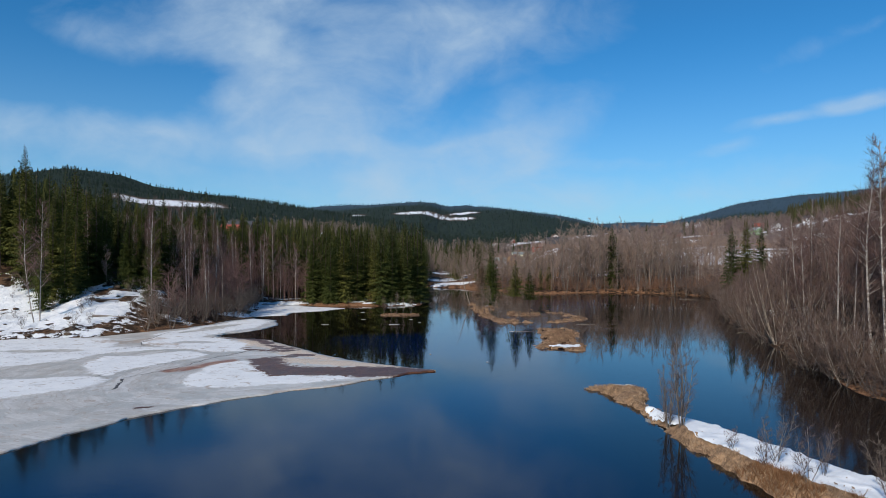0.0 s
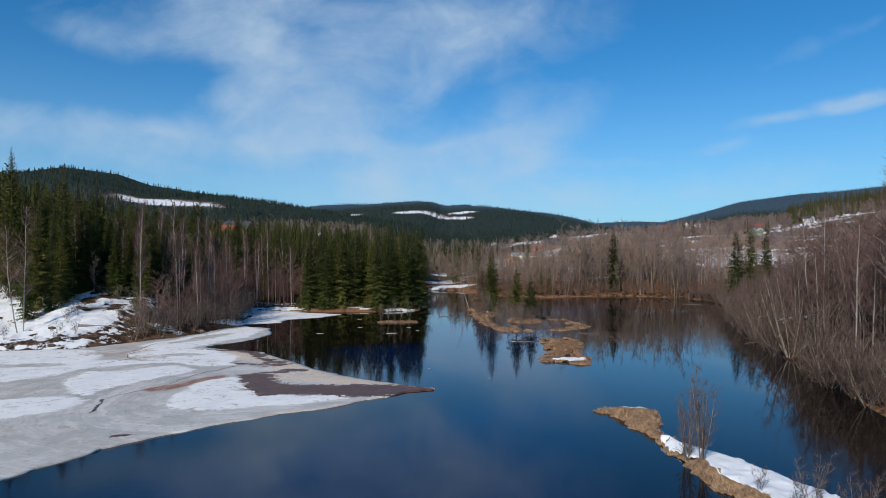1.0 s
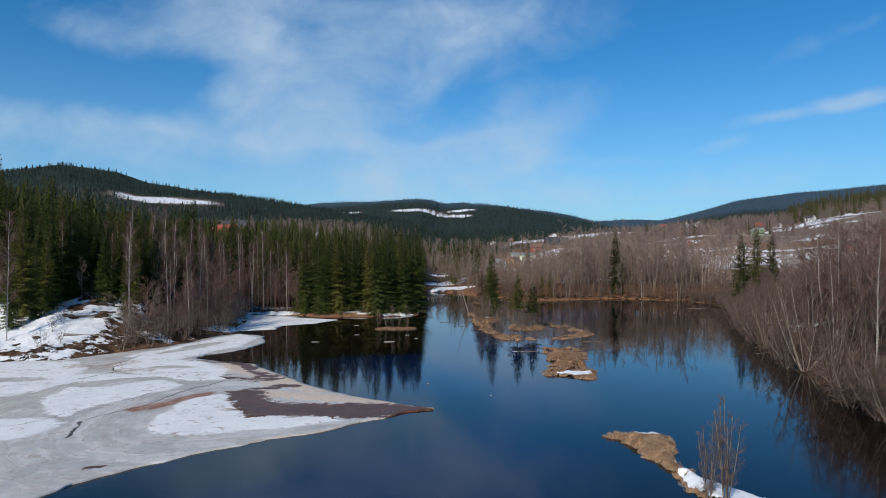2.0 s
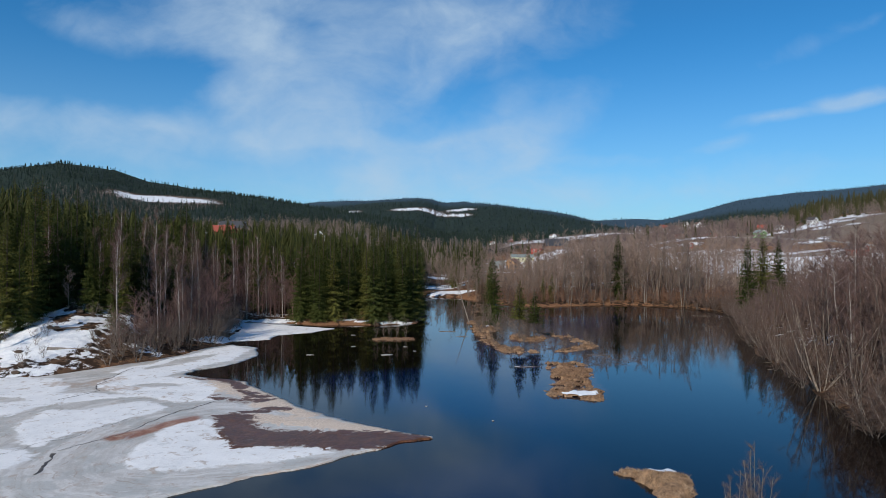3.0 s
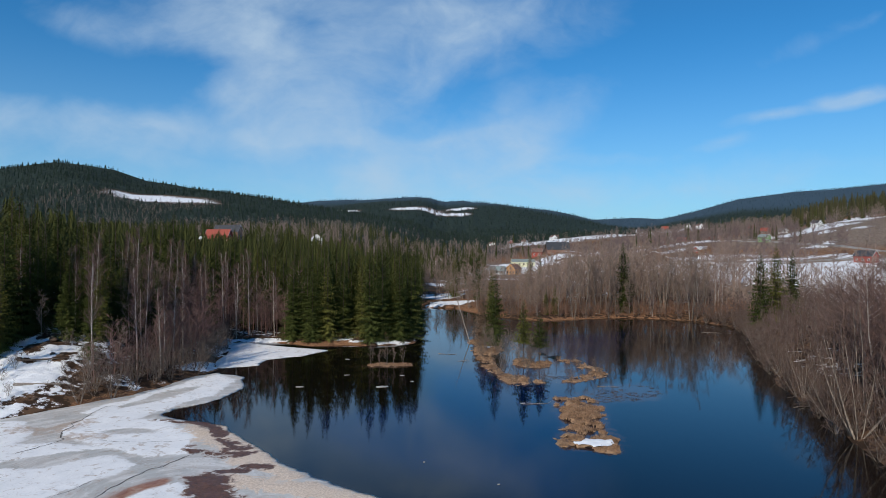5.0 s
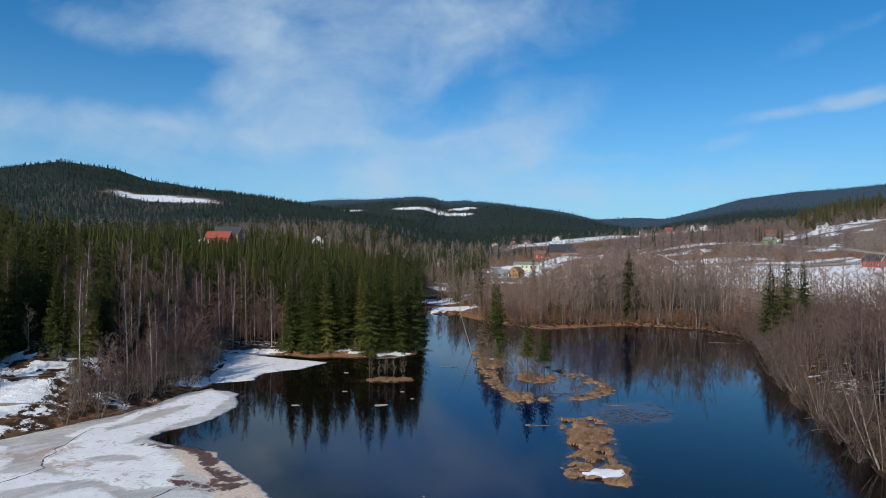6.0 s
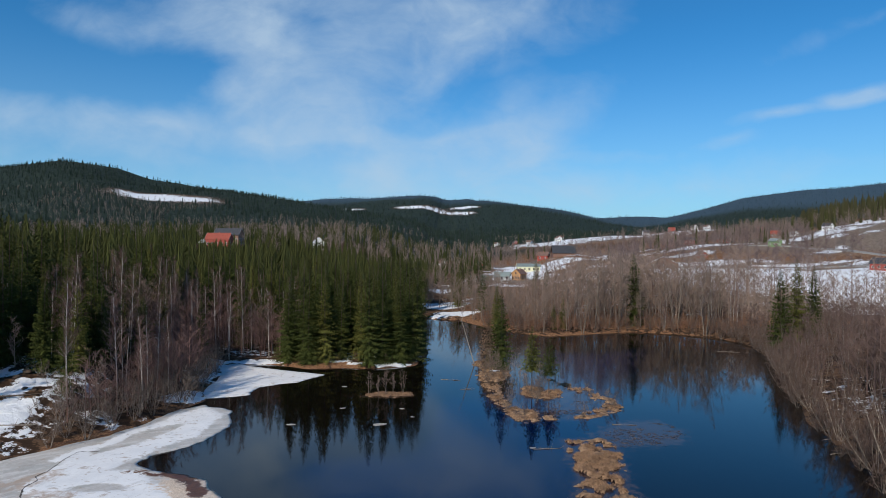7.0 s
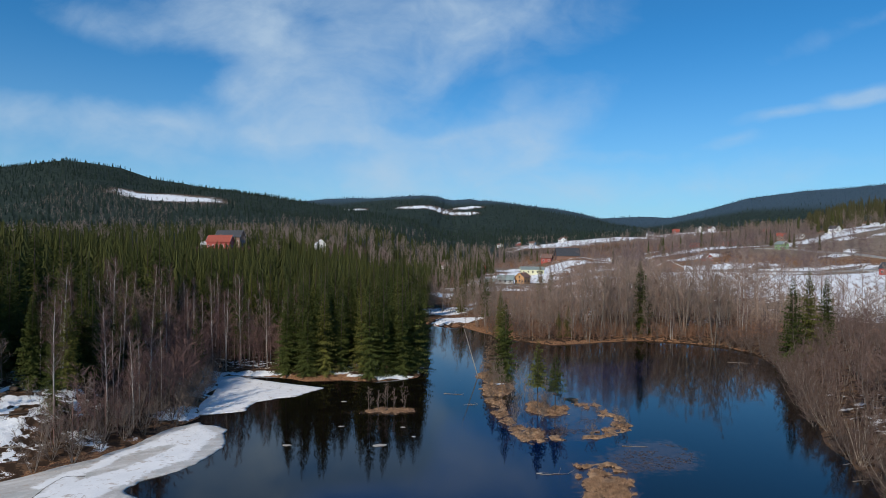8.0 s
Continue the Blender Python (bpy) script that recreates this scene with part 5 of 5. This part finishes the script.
merge("pine_wood", [small_spruce(70 + s, 9, 6, 0.2) for s in range(4)], pines + yards, [rng.uniform(11, 18) for _ in pines] + [rng.uniform(7, 12) for _ in yards], PINE_NEEDLES, "dark pines on the slope above the farm", "forest", 11)

# ---------------------------------------------------------------- islands: trees, straw
isle_spruce = Kind("spruce_tree", "slender green spruce standing on the grassy islet", "spruce tree", "spruces on the islet", DARKBARK, NEEDLES,
                   [spruce_model(51, 13.5, 3.0, 0.04, 0.35, 0.45), spruce_model(52, 8.5, 2.2, 0.36, 0.3, 0.38)])
isle_spruce.plant(9.6, 136.2, 1.06, 0)
isle_spruce.plant(12.7, 118.2, 1.2, 1)
isle_spruce.plant(15.2, 117.8, 1.0, 1)
rusty = Kind("dead_spruce", "dying spruce with rust-brown needles on the islet", "spruce tree", "spruces on the islet", DARKBARK, RUSTY, [spruce_model(55, 10.5, 2.6, 0.04, 0.4, 0.6)])
rusty.plant(7.2, 137.6, 0.9, 0)
clump = Kind("birch_clump", "clump of slim leafless birches on the grassy spit", "birch tree", "", GREY_ALDER, RED_TWIG,
             [broadleaf_model(61, 6.4, 1.5, 7, 0.13, 0.9, 84, 36, 0.0055, 0.12, 0, 0.02)])
clump.plant(14.9, 40.2, 0.84, 0)
clump.plant(14.5, 41.4, 0.66, 0)
for x, y in [(6.5, 124), (8, 119), (9.5, 128), (7.5, 132), (10, 121), (12.5, 112), (14, 118), (9, 112), (7, 136), (22.5, 110), (21, 116)]:
    thickets.plant(x, y, random.uniform(0.25, 0.5) if y < 115 or x > 5 else random.uniform(0.45, 0.7))
for x, y in [(-11.5, 116), (-9, 116.8), (-6.5, 116.5), (-8, 116), (-10, 115.6), (6.3, 141), (7, 129), (11.6, 125), (14.4, 119.5), (11.6, 133), (8.2, 126), (7.6, 132), (13.6, 117), (16, 118.6), (9.6, 124), (12.2, 122), (8.4, 134)]:
    alders.plant(x, y, random.uniform(0.32, 0.5))
for x, y in scatter(34, (5, 103, 24, 145), 1.2, lambda x, y: any_height(x, y) > 0.02, 93):
    (brush if random.random() < 0.6 else thickets).plant(x, y, random.uniform(0.16, 0.4))
for x, y, s in [(15.9, 35.5, 0.22), (18.5, 31.5, 0.3), (17.2, 30.5, 0.35), (19.5, 28.5, 0.3), (16.3, 32.4, 0.3)]:
    brush.plant(x, y, s)
thickets.plant(17.3, 33.5, 0.38)
thickets.plant(21, 31, 0.35)


ISLE_SNOWS = [(14.4, 76.2, 2.0, 1.2, 10), (14.9, 52.6, 1.1, 0.7, 0), (9.2, 144, 1.6, 1.2, 0), (8.2, 133.5, 1.3, 0.9, 0), (12.2, 129, 1.2, 0.8, 0), (20, 124, 0.8, 0.4, -60), (15.6, 94, 0.4, 0.3, 0), (14.6, 91, 0.4, 0.3, 0)]


def snow_edge(x, y):
    """Under 0 where old snow lies on the islands."""
    e = (away(SPIT_SNOW, x, y, False) - np.clip(0.3 + (47 - y) * 0.2, 0.25, 2.0)) * 0.8
    for p in ISLE_SNOWS:
        e = np.minimum(e, (ellipse(x, y, *p) - 1) * 0.8)
    return e + 0.35 * fbm(x, y, 1.5, 4, 91)


def snowy(x, y):
    return snow_edge(x, y) < 0.05


def snow_patch(name, label, x0, y0, x1, y1):
    ob = sheet(name, np.arange(x0, x1, 0.16), np.arange(y0, y1, 0.16), lambda x, y: np.maximum(any_height(x, y) + 0.015, (0.42 if y0 < 50 else 0.2) * S(-np.min([away(l, x, y) for l in ISLES], 0) / 0.8) + 0.03 + 0.07 * S(-snow_edge(x, y) / 0.4) + 0.03 * fbm(x, y, 1.2, 3, 95)), SNOW, {}, keep=lambda x, y: (snow_edge(x, y) < 0) & (any_height(x, y) > 0.0))
    bm = bmesh.new()
    bm.from_mesh(ob.data)
    soften_rim(bm, 4)
    bm.to_mesh(ob.data)
    bm.free()
    return tagged(ob, label, "snow")


snow_patch("snow_patch", "long drift of old snow on the grassy spit", 12, 7, 31, 48)
snow_patch("snow_patch", "small patch of snow at the spit's end", 12, 51, 17.5, 54.4)
snow_patch("snow_patch", "old snow on the tussock islet", 11, 74, 18, 80)
snow_patch("snow_patch", "old snow under the islet's spruces", 6, 127, 14, 147)


def tufts(name, line, count, tall, material, label, seed):
    """Tussocks of dry grass within an outline, as one stuff mesh."""
    xs_, ys_ = [p[0] for p in line], [p[1] for p in line]
    spots = scatter(count, (min(xs_), min(ys_), max(xs_), max(ys_)), 0.13, lambda x, y: (away(line, x, y) < 0.3) & (any_height(x, y) > 0.03) & (fbm(x, y, 1.6, 3, seed) > np.where(y > 60, -0.1, -0.36)) & ~snowy(x, y), seed)
    rng_ = random.Random(seed)
    zs = any_height(np.array([p[0] for p in spots]), np.array([p[1] for p in spots]))
    b = Build()
    for (x, y), z in zip(spots, zs):
        for _ in range(9):
            a = rng_.random() * 6.28
            w = Vector((math.cos(a) * rng_.uniform(0.2, 1.2), math.sin(a) * rng_.uniform(0.2, 1.2), 1)).normalized()
            twig(b, rng_, Vector((x + rng_.gauss(0, 0.08), y + rng_.gauss(0, 0.08), z - 0.03)), w, tall * rng_.uniform(0.5, 1.2), 0.022)
    return tagged(new(name, b.mesh(name, material)), label, "grass", kind="stuff")


def drowned_grass(name, line, count, label, seed):
    """Dead grass drowned at the water's surface: sparse flat blades in loose drifts."""
    xs_, ys_ = [p[0] for p in line], [p[1] for p in line]
    spots = scatter(count, (min(xs_), min(ys_), max(xs_), max(ys_)), 0.1, lambda x, y: (away(line, x, y) + 1.5 * fbm(x, y, 3, 3, seed) < 0) & (fbm(x * 0.7, y, 2.2, 4, seed + 1) > 0.0), seed)
    rng_ = random.Random(seed)
    b = Build()
    for x, y in spots:
        for _ in range(8):
            a = rng_.random() * 6.28
            w = Vector((math.cos(a), math.sin(a), rng_.uniform(0.0, 0.12))).normalized()
            twig(b, rng_, Vector((x + rng_.gauss(0, 0.12), y + rng_.gauss(0, 0.12), 0.004)), w, rng_.uniform(0.12, 0.32), 0.013)
    return tagged(new(name, b.mesh(name, SUNKEN)), label, "dead grass", kind="stuff")


drowned_grass("drowned_grass", DROWNED, 260, "brown dead grass drowned at the water's surface", 101)
drowned_grass("lagoon_grass", LAGOON, 260, "brown dead grass in the shallow lagoon", 103)
tufts("spit_grass", [p for p in SPIT if p[1] > 25], 2600, 0.24, STRAW, "flattened straw-coloured grass on the spit", 81)
tufts("spit_reeds", [(14, 33), (17.2, 33.6), (18.2, 30), (21, 25), (20, 20), (15, 30)], 700, 0.5, REEDS, "red-brown dead stalks on the spit", 87)
tufts("tussock_grass", TUSSOCK_ISLE, 1500, 0.26, ISLE_STRAW, "straw-coloured tussocks barely above the water", 82)
tufts("islet_grass", WOODED_ISLE, 1300, 0.28, ISLE_STRAW, "dry grass and reeds on the wooded islet", 83)
tufts("grove_grass", GROVE_ISLE, 500, 0.35, ISLE_STRAW, "dry grass under the islet's young spruces", 86)
tufts("arc_grass", ARC_ISLE, 700, 0.3, ISLE_STRAW, "dry sedge on the drowned bank", 84)
tufts("sedge_grass", SEDGE_ISLE, 400, 0.3, ISLE_STRAW, "dry sedge on the small islet", 85)

# ---------------------------------------------------------------- houses


def house(name, label, x, y, wide, deep, wall_h, roof_h, turn, wall_mat, roof_mat, trim_mat, rows=2, cols=3, z=None, size=0.82):
    """A timber house: walls, gabled roof with eaves, fascia boards, windows with panes. Its front faces -y, the gable shows at the front."""
    ob = empty(name, label, "house")
    w, d = wide / 2, deep / 2
    walls = Build()
    k = [(-w, -d), (w, -d), (w, d), (-w, d)]
    for i in range(4):
        (ax, ay), (bx, by) = k[i], k[(i + 1) % 4]
        walls.face((ax, ay, -1.5), (bx, by, -1.5), (bx, by, wall_h), (ax, ay, wall_h))
    walls.face((-w, -d, wall_h), (w, -d, wall_h), (0, -d, wall_h + roof_h))
    walls.face((w, d, wall_h), (-w, d, wall_h), (0, d, wall_h + roof_h))
    part("wall", walls, wall_mat, ob)
    o, t = 0.5, 0.22
    sl = roof_h / w
    for s in (-1, 1):
        roof = Build()
        ex, ez = s * (w + o), wall_h - o * sl
        a, b = (0, -d - o, wall_h + roof_h), (ex, -d - o, ez)
        c, e = (ex, d + o, ez), (0, d + o, wall_h + roof_h)
        up = [(p[0], p[1], p[2] + t) for p in (a, b, c, e)]
        roof.face(*up)
        roof.face(a, b, c, e)
        for i in range(4):
            q = (a, b, c, e)
            roof.face(q[i], q[(i + 1) % 4], up[(i + 1) % 4], up[i])
        part("roof", roof, roof_mat, ob)
        for yy in (-d - o - 0.06, d + o + 0.06):
            board = Build()
            lo, hi = 0.12, t + 0.04
            board.face((0, yy, wall_h + roof_h - lo), (ex, yy, ez - lo), (ex, yy, ez + hi), (0, yy, wall_h + roof_h + hi))
            board.face((0, yy + 0.04, wall_h + roof_h - lo), (ex, yy + 0.04, ez - lo), (ex, yy + 0.04, ez + hi), (0, yy + 0.04, wall_h + roof_h + hi))
            part("fascia", board, trim_mat, ob)
    chim = Build()
    chim.box(-0.35 + w * 0.2, -0.35, wall_h + roof_h * 0.5, 0.35 + w * 0.2, 0.35, wall_h + roof_h + 0.8)
    part("chimney", chim, CHIMNEY, ob)
    for r in range(rows):
        zz = 1.0 + 2.6 * r
        if zz + 1.2 > wall_h + (roof_h * 0.5):
            break
        n = cols if zz + 1.2 < wall_h else 1
        for c in range(n):
            cx = -w + wide * (c + 0.5) / n
            for yy, face in ((-d, -1), (d, 1)):
                win = Build()
                win.box(cx - 0.62, yy - 0.05, zz - 0.12, cx + 0.62, yy + 0.05, zz + 1.32)
                frame_ob = part("window", win, trim_mat, ob)
                pane = Build()
                pane.box(cx - 0.48, yy + face * 0.055 - 0.01, zz, cx + 0.48, yy + face * 0.055 + 0.01, zz + 1.2)
                part("pane", pane, PANE, frame_ob)
        if zz + 1.2 < wall_h:
            m = max(2, int(deep / 3))
            for c in range(m):
                cy = -d + deep * (c + 0.5) / m
                for xx, face in ((-w, -1), (w, 1)):
                    win = Build()
                    win.box(xx - 0.05, cy - 0.62, zz - 0.12, xx + 0.05, cy + 0.62, zz + 1.32)
                    frame_ob = part("window", win, trim_mat, ob)
                    pane = Build()
                    pane.box(xx + face * 0.055 - 0.01, cy - 0.48, zz, xx + face * 0.055 + 0.01, cy + 0.48, zz + 1.2)
                    part("pane", pane, PANE, frame_ob)
    ob.matrix_basis = pose(x, y, height(x, y) if z is None else z, 0, 0, turn) @ Matrix.Scale(size, 4)
    return ob


CHIMNEY = two_tone("chimney_brick", (0.25, 0.12, 0.09), (0.33, 0.17, 0.13), 2.0, 0.9)
PANE = two_tone("window_glass", (0.02, 0.025, 0.03), (0.04, 0.045, 0.05), 0.5, 0.08)
WHITE = wall_material("white_paint", (0.72, 0.72, 0.7), (0.82, 0.82, 0.8))
RED = wall_material("barn_red", (0.28, 0.045, 0.035), (0.38, 0.075, 0.055))
GREEN = wall_material("green_paint", (0.16, 0.27, 0.12), (0.22, 0.34, 0.16))
OCHRE = wall_material("oiled_timber", (0.42, 0.22, 0.09), (0.55, 0.31, 0.14))
CREAM = wall_material("cream_paint", (0.6, 0.58, 0.38), (0.7, 0.68, 0.46))
BROWN = wall_material("brown_stain", (0.17, 0.09, 0.065), (0.25, 0.14, 0.10))
GREYW = wall_material("grey_boards", (0.3, 0.31, 0.3), (0.4, 0.4, 0.39))
TILE_RED = two_tone("red_roof_tiles", (0.23, 0.05, 0.032), (0.33, 0.075, 0.048), 1.5, 0.75)
TILE_DARK = two_tone("dark_roof", (0.035, 0.037, 0.042), (0.06, 0.06, 0.066), 1.0, 0.6)
TILE_BROWN = two_tone("brown_roof", (0.13, 0.075, 0.06), (0.19, 0.115, 0.09), 1.0, 0.8)
TILE_SAGE = two_tone("sage_roof", (0.16, 0.2, 0.19), (0.24, 0.28, 0.27), 1.0, 0.7)

house("farmhouse", "red timber farmhouse with a red tiled roof above the wood", -128, 372, 8, 16, 4.6, 4.0, 86, RED, TILE_RED, WHITE)
house("farmhouse", "farmhouse with a dark roof behind the red one", -129, 390, 9, 18, 7.5, 4.5, 84, BROWN, TILE_DARK, WHITE)
house("barn", "grey barn with snow on its roof beside the farmhouse", -143, 392, 7, 9, 2.6, 2.2, 80, GREYW, SNOW, WHITE, size=0.7)
house("house", "white gabled house at the edge of the wood", -84, 425, 9, 10, 4.5, 4, 20, WHITE, SNOW, WHITE)
house("house", "small oiled timber house near the river", 34.5, 340, 6, 8, 4.0, 2.4, -35, OCHRE, TILE_BROWN, OCHRE)
house("house", "grey house with a sage green roof", 26, 338, 7, 9, 2.6, 2.4, 80, GREYW, TILE_SAGE, GREYW)
house("shed", "low shed with a sage green roof", 17.5, 338, 6, 9, 2.0, 1.3, 85, GREYW, TILE_SAGE, GREYW)
house("long_house", "long low cream-yellow building by the road", 43, 372, 7, 15, 3.2, 1.6, 92, CREAM, TILE_SAGE, CREAM)
house("barn", "large barn with a black roof", 71.5, 425, 15, 17, 2.4, 5.5, 86, BROWN, TILE_DARK, TILE_DARK, 0)
house("house", "red house beside the black-roofed barn", 60, 433, 7, 8, 3.6, 2.6, 70, RED, TILE_BROWN, WHITE)
house("house", "wide brown house with white eaves", 101, 333, 19, 14, 2.6, 4.2, 8, BROWN, TILE_BROWN, WHITE)
house("shed", "small red shed with white trim", 138, 372, 5, 5, 2.4, 1.8, 10, RED, TILE_BROWN, WHITE)
house("house", "green timber house with white trim", 187, 390, 7, 7.5, 4.2, 2.2, 20, GREEN, TILE_SAGE, WHITE, size=0.7)
house("barn", "red barn with white corner trim", 173.5, 279, 8, 10, 3.8, 3.0, 30, RED, TILE_DARK, WHITE, size=0.7)
house("house", "red-roofed house on the slope", 231, 476, 8, 9, 4, 3, 60, BROWN, TILE_RED, WHITE, size=0.7)
house("house", "small white house on the slope", 234, 458, 6, 6, 2.6, 2.0, 20, WHITE, TILE_SAGE, WHITE, size=0.7)
house("house", "large white house below the pines", 256.5, 457, 7, 7.5, 3.8, 2.6, 25, WHITE, TILE_DARK, WHITE, size=0.7)
house("house", "white house on the far field", 205, 690, 14, 12, 5.5, 5, 85, WHITE, TILE_DARK, WHITE, size=0.55)
house("house", "red-roofed house by the far field", 235, 700, 10, 12, 4.5, 4, 85, RED, TILE_RED, WHITE, size=0.55)
house("house", "white house by the far field", 255, 690, 9, 10, 5, 5, 10, WHITE, TILE_DARK, WHITE, size=0.55)

for x, y, tint, turn in [(118, 720, WHITE, 20), (96, 800, WHITE, 60), (75, 760, RED, 10), (140, 830, WHITE, 80), (60, 860, WHITE, 30), (20, 470, RED, 15), (-8, 520, WHITE, 70), (150, 450, BROWN, 30), (168, 470, RED, 75), (196, 480, RED, 40), (285, 610, RED, 50), (268, 690, WHITE, 15)]:
    house("house", "small timber house scattered in the far valley", x, y, 8, 9, 4, 3, turn, tint, TILE_DARK if tint is RED else TILE_BROWN, WHITE, size=0.7)

# ---------------------------------------------------------------- snow bank: scrub, logs, clods


def log(label, x0, y0, x1, y1, thick, z0=None, z1=None, seed=1, name="fallen_log", material=None):
    """A fallen or leaning stem with broken stubs of branches."""
    rng_ = random.Random(seed)
    a = Vector((x0, y0, (height(x0, y0) + thick * 0.6) if z0 is None else z0))
    e = Vector((x1, y1, (height(x1, y1) + thick * 0.6) if z1 is None else z1))
    pts = [a.lerp(e, f) + Vector((0, 0, rng_.gauss(0, 0.03))) for f in (0, 0.25, 0.5, 0.75, 1.0)]
    wood_ = Build()
    wood_.tube(pts, [thick, thick * 0.9, thick * 0.75, thick * 0.55, thick * 0.25], 7)
    ob = tagged(new(name, wood_.mesh(name, material or DEADWOOD, True)), label, "log")
    for _ in range(7):
        stubs = Build()
        p = a.lerp(e, rng_.uniform(0.25, 0.98))
        w = Vector((rng_.gauss(0, 1), rng_.gauss(0, 1), rng_.gauss(0.2, 0.6))).normalized()
        stubs.tube([p, p + w * rng_.uniform(0.25, 0.9)], [thick * 0.22, 0.008], 3)
        part("branch_stub", stubs, material or DEADWOOD, ob)
    return ob


floe_rng = random.Random(12)
for x, y, size in [(-8.2, 100.4, 0.9), (-19, 100, 0.5), (-4.4, 104, 0.25), (9.5, 92, 0.3), (-1.5, 71, 0.1), (4.5, 66, 0.1), (-14, 108, 0.35), (-16, 121, 0.4), (-6, 108, 0.3)]:
    bm = bmesh.new()
    ring = [bm.verts.new((math.cos(k * 0.45) * size * floe_rng.uniform(0.8, 1.3), math.sin(k * 0.45) * size * floe_rng.uniform(0.35, 0.6), 0.05)) for k in range(14)]
    top = bm.faces.new(ring)
    low = bmesh.ops.extrude_face_region(bm, geom=[top])["geom"]
    bmesh.ops.translate(bm, vec=(0, 0, -0.12), verts=[g for g in low if isinstance(g, bmesh.types.BMVert)])
    bmesh.ops.recalc_face_normals(bm, faces=bm.faces)
    me = bpy.data.meshes.new("small_floe")
    bm.to_mesh(me)
    bm.free()
    me.materials.append(SODDEN)
    tagged(new("small_floe", me), "thin scrap of melting ice drifting on the water", "ice", "drifting ice scraps").matrix_basis = pose(x, y, 0, 0, 0, floe_rng.uniform(-20, 20))
log("bleached dead stem leaning out over the channel", 5.0, 140.2, 2.2, 142.5, 0.09, -0.3, 9.0, 3, "leaning_snag")
log("fallen trunk half buried in the snow bank", -50, 90, -45.5, 92.5, 0.18, seed=4)
log("fallen branch lying on the snow bank", -60, 98, -55, 99.5, 0.12, seed=5)
log("fallen trunk lying on the snow bank", -53, 95, -48, 97.5, 0.15, seed=6, material=DARKBARK)
for i, (x, y, dx, dy) in enumerate([(9.5, 91.6, 3.0, 0.4), (20.5, 101.5, 3.0, -0.2), (-1.0, 127, 3.2, -0.6), (2.0, 120, 2.4, 0.3), (57, 158, 6, -1.5), (43, 96, 3.2, 1.2), (41, 91, 3.4, 0.6)]):
    log("waterlogged drift log floating on the river", x, y, x + dx, y + dy, 0.07, 0.0, 0.01, 30 + i, "drift_log", DARK_ALDER)
for x, y in scatter(42, (-80, 80, -44, 106), 1.8, lambda x, y: (shore(x, y) > 1.5) & (x < -43), 55):
    thickets.plant(x, y, random.uniform(0.16, 0.42))
clod_rng = random.Random(6)
for x, y in scatter(64, (-80, 80, -44, 106), 1.1, lambda x, y: (shore(x, y) > 0.8) & (x < -43), 56):
    bm = bmesh.new()
    bmesh.ops.create_icosphere(bm, subdivisions=2, radius=1.0)
    for v in bm.verts:
        v.co *= 1 + 0.35 * noise.noise(v.co * 1.7 + Vector((x, y, 0)))
        v.co.z *= 0.55
    size = clod_rng.uniform(0.18, 0.5)
    bmesh.ops.scale(bm, vec=(size * 1.3, size, size), verts=bm.verts)
    me = bpy.data.meshes.new("earth_clod")
    bm.to_mesh(me)
    bm.free()
    me.materials.append(EARTH)
    ob = tagged(new("earth_clod", me), "dark earth clod showing through the snow", "clod", "earth clods on the snow bank")
    ob.matrix_basis = pose(x, y, height(x, y), 0, 0, clod_rng.uniform(0, 360))

# ---------------------------------------------------------------- roads


def road(label, points, wide):
    """A strip of gravel laid on the land through points."""
    pts = []
    for (ax, ay), (bx, by) in zip(points, points[1:]):
        n = max(2, int(math.hypot(bx - ax, by - ay) / 4))
        pts += [(ax + (bx - ax) * k / n, ay + (by - ay) * k / n) for k in range(n)]
    pts.append(points[-1])
    px, py = np.array(pts).T
    tx, ty = np.gradient(px), np.gradient(py)
    s = np.hypot(tx, ty)
    nx, ny = -ty / s, tx / s
    rows_ = []
    for k in (-1, -0.9, -0.3, 0.3, 0.9, 1):
        qx, qy = px + nx * wide / 2 * k, py + ny * wide / 2 * k
        rows_.append(np.stack([qx, qy, np.maximum(ground_height(qx, qy), ground_height(px, py)) + (0.3 if abs(k) < 1 else -0.6)], 1))
    n = len(px)
    co = np.concatenate(rows_)
    faces = [(r * n + i, r * n + i + 1, (r + 1) * n + i + 1, (r + 1) * n + i) for r in range(5) for i in range(n - 1)]
    me = bpy.data.meshes.new("road")
    me.from_pydata(co.tolist(), [], faces)
    me.materials.append(ROAD)
    return tagged(new("road", me), label, "road", kind="structure")


road("grey road running below the farmhouses", [(60, 352), (100, 338), (140, 322), (180, 306), (240, 296), (300, 300)], 5.5)
road("grey gravel drive from the green house", [(176, 402), (195, 384), (203, 362), (212, 335), (222, 300)], 4.5)
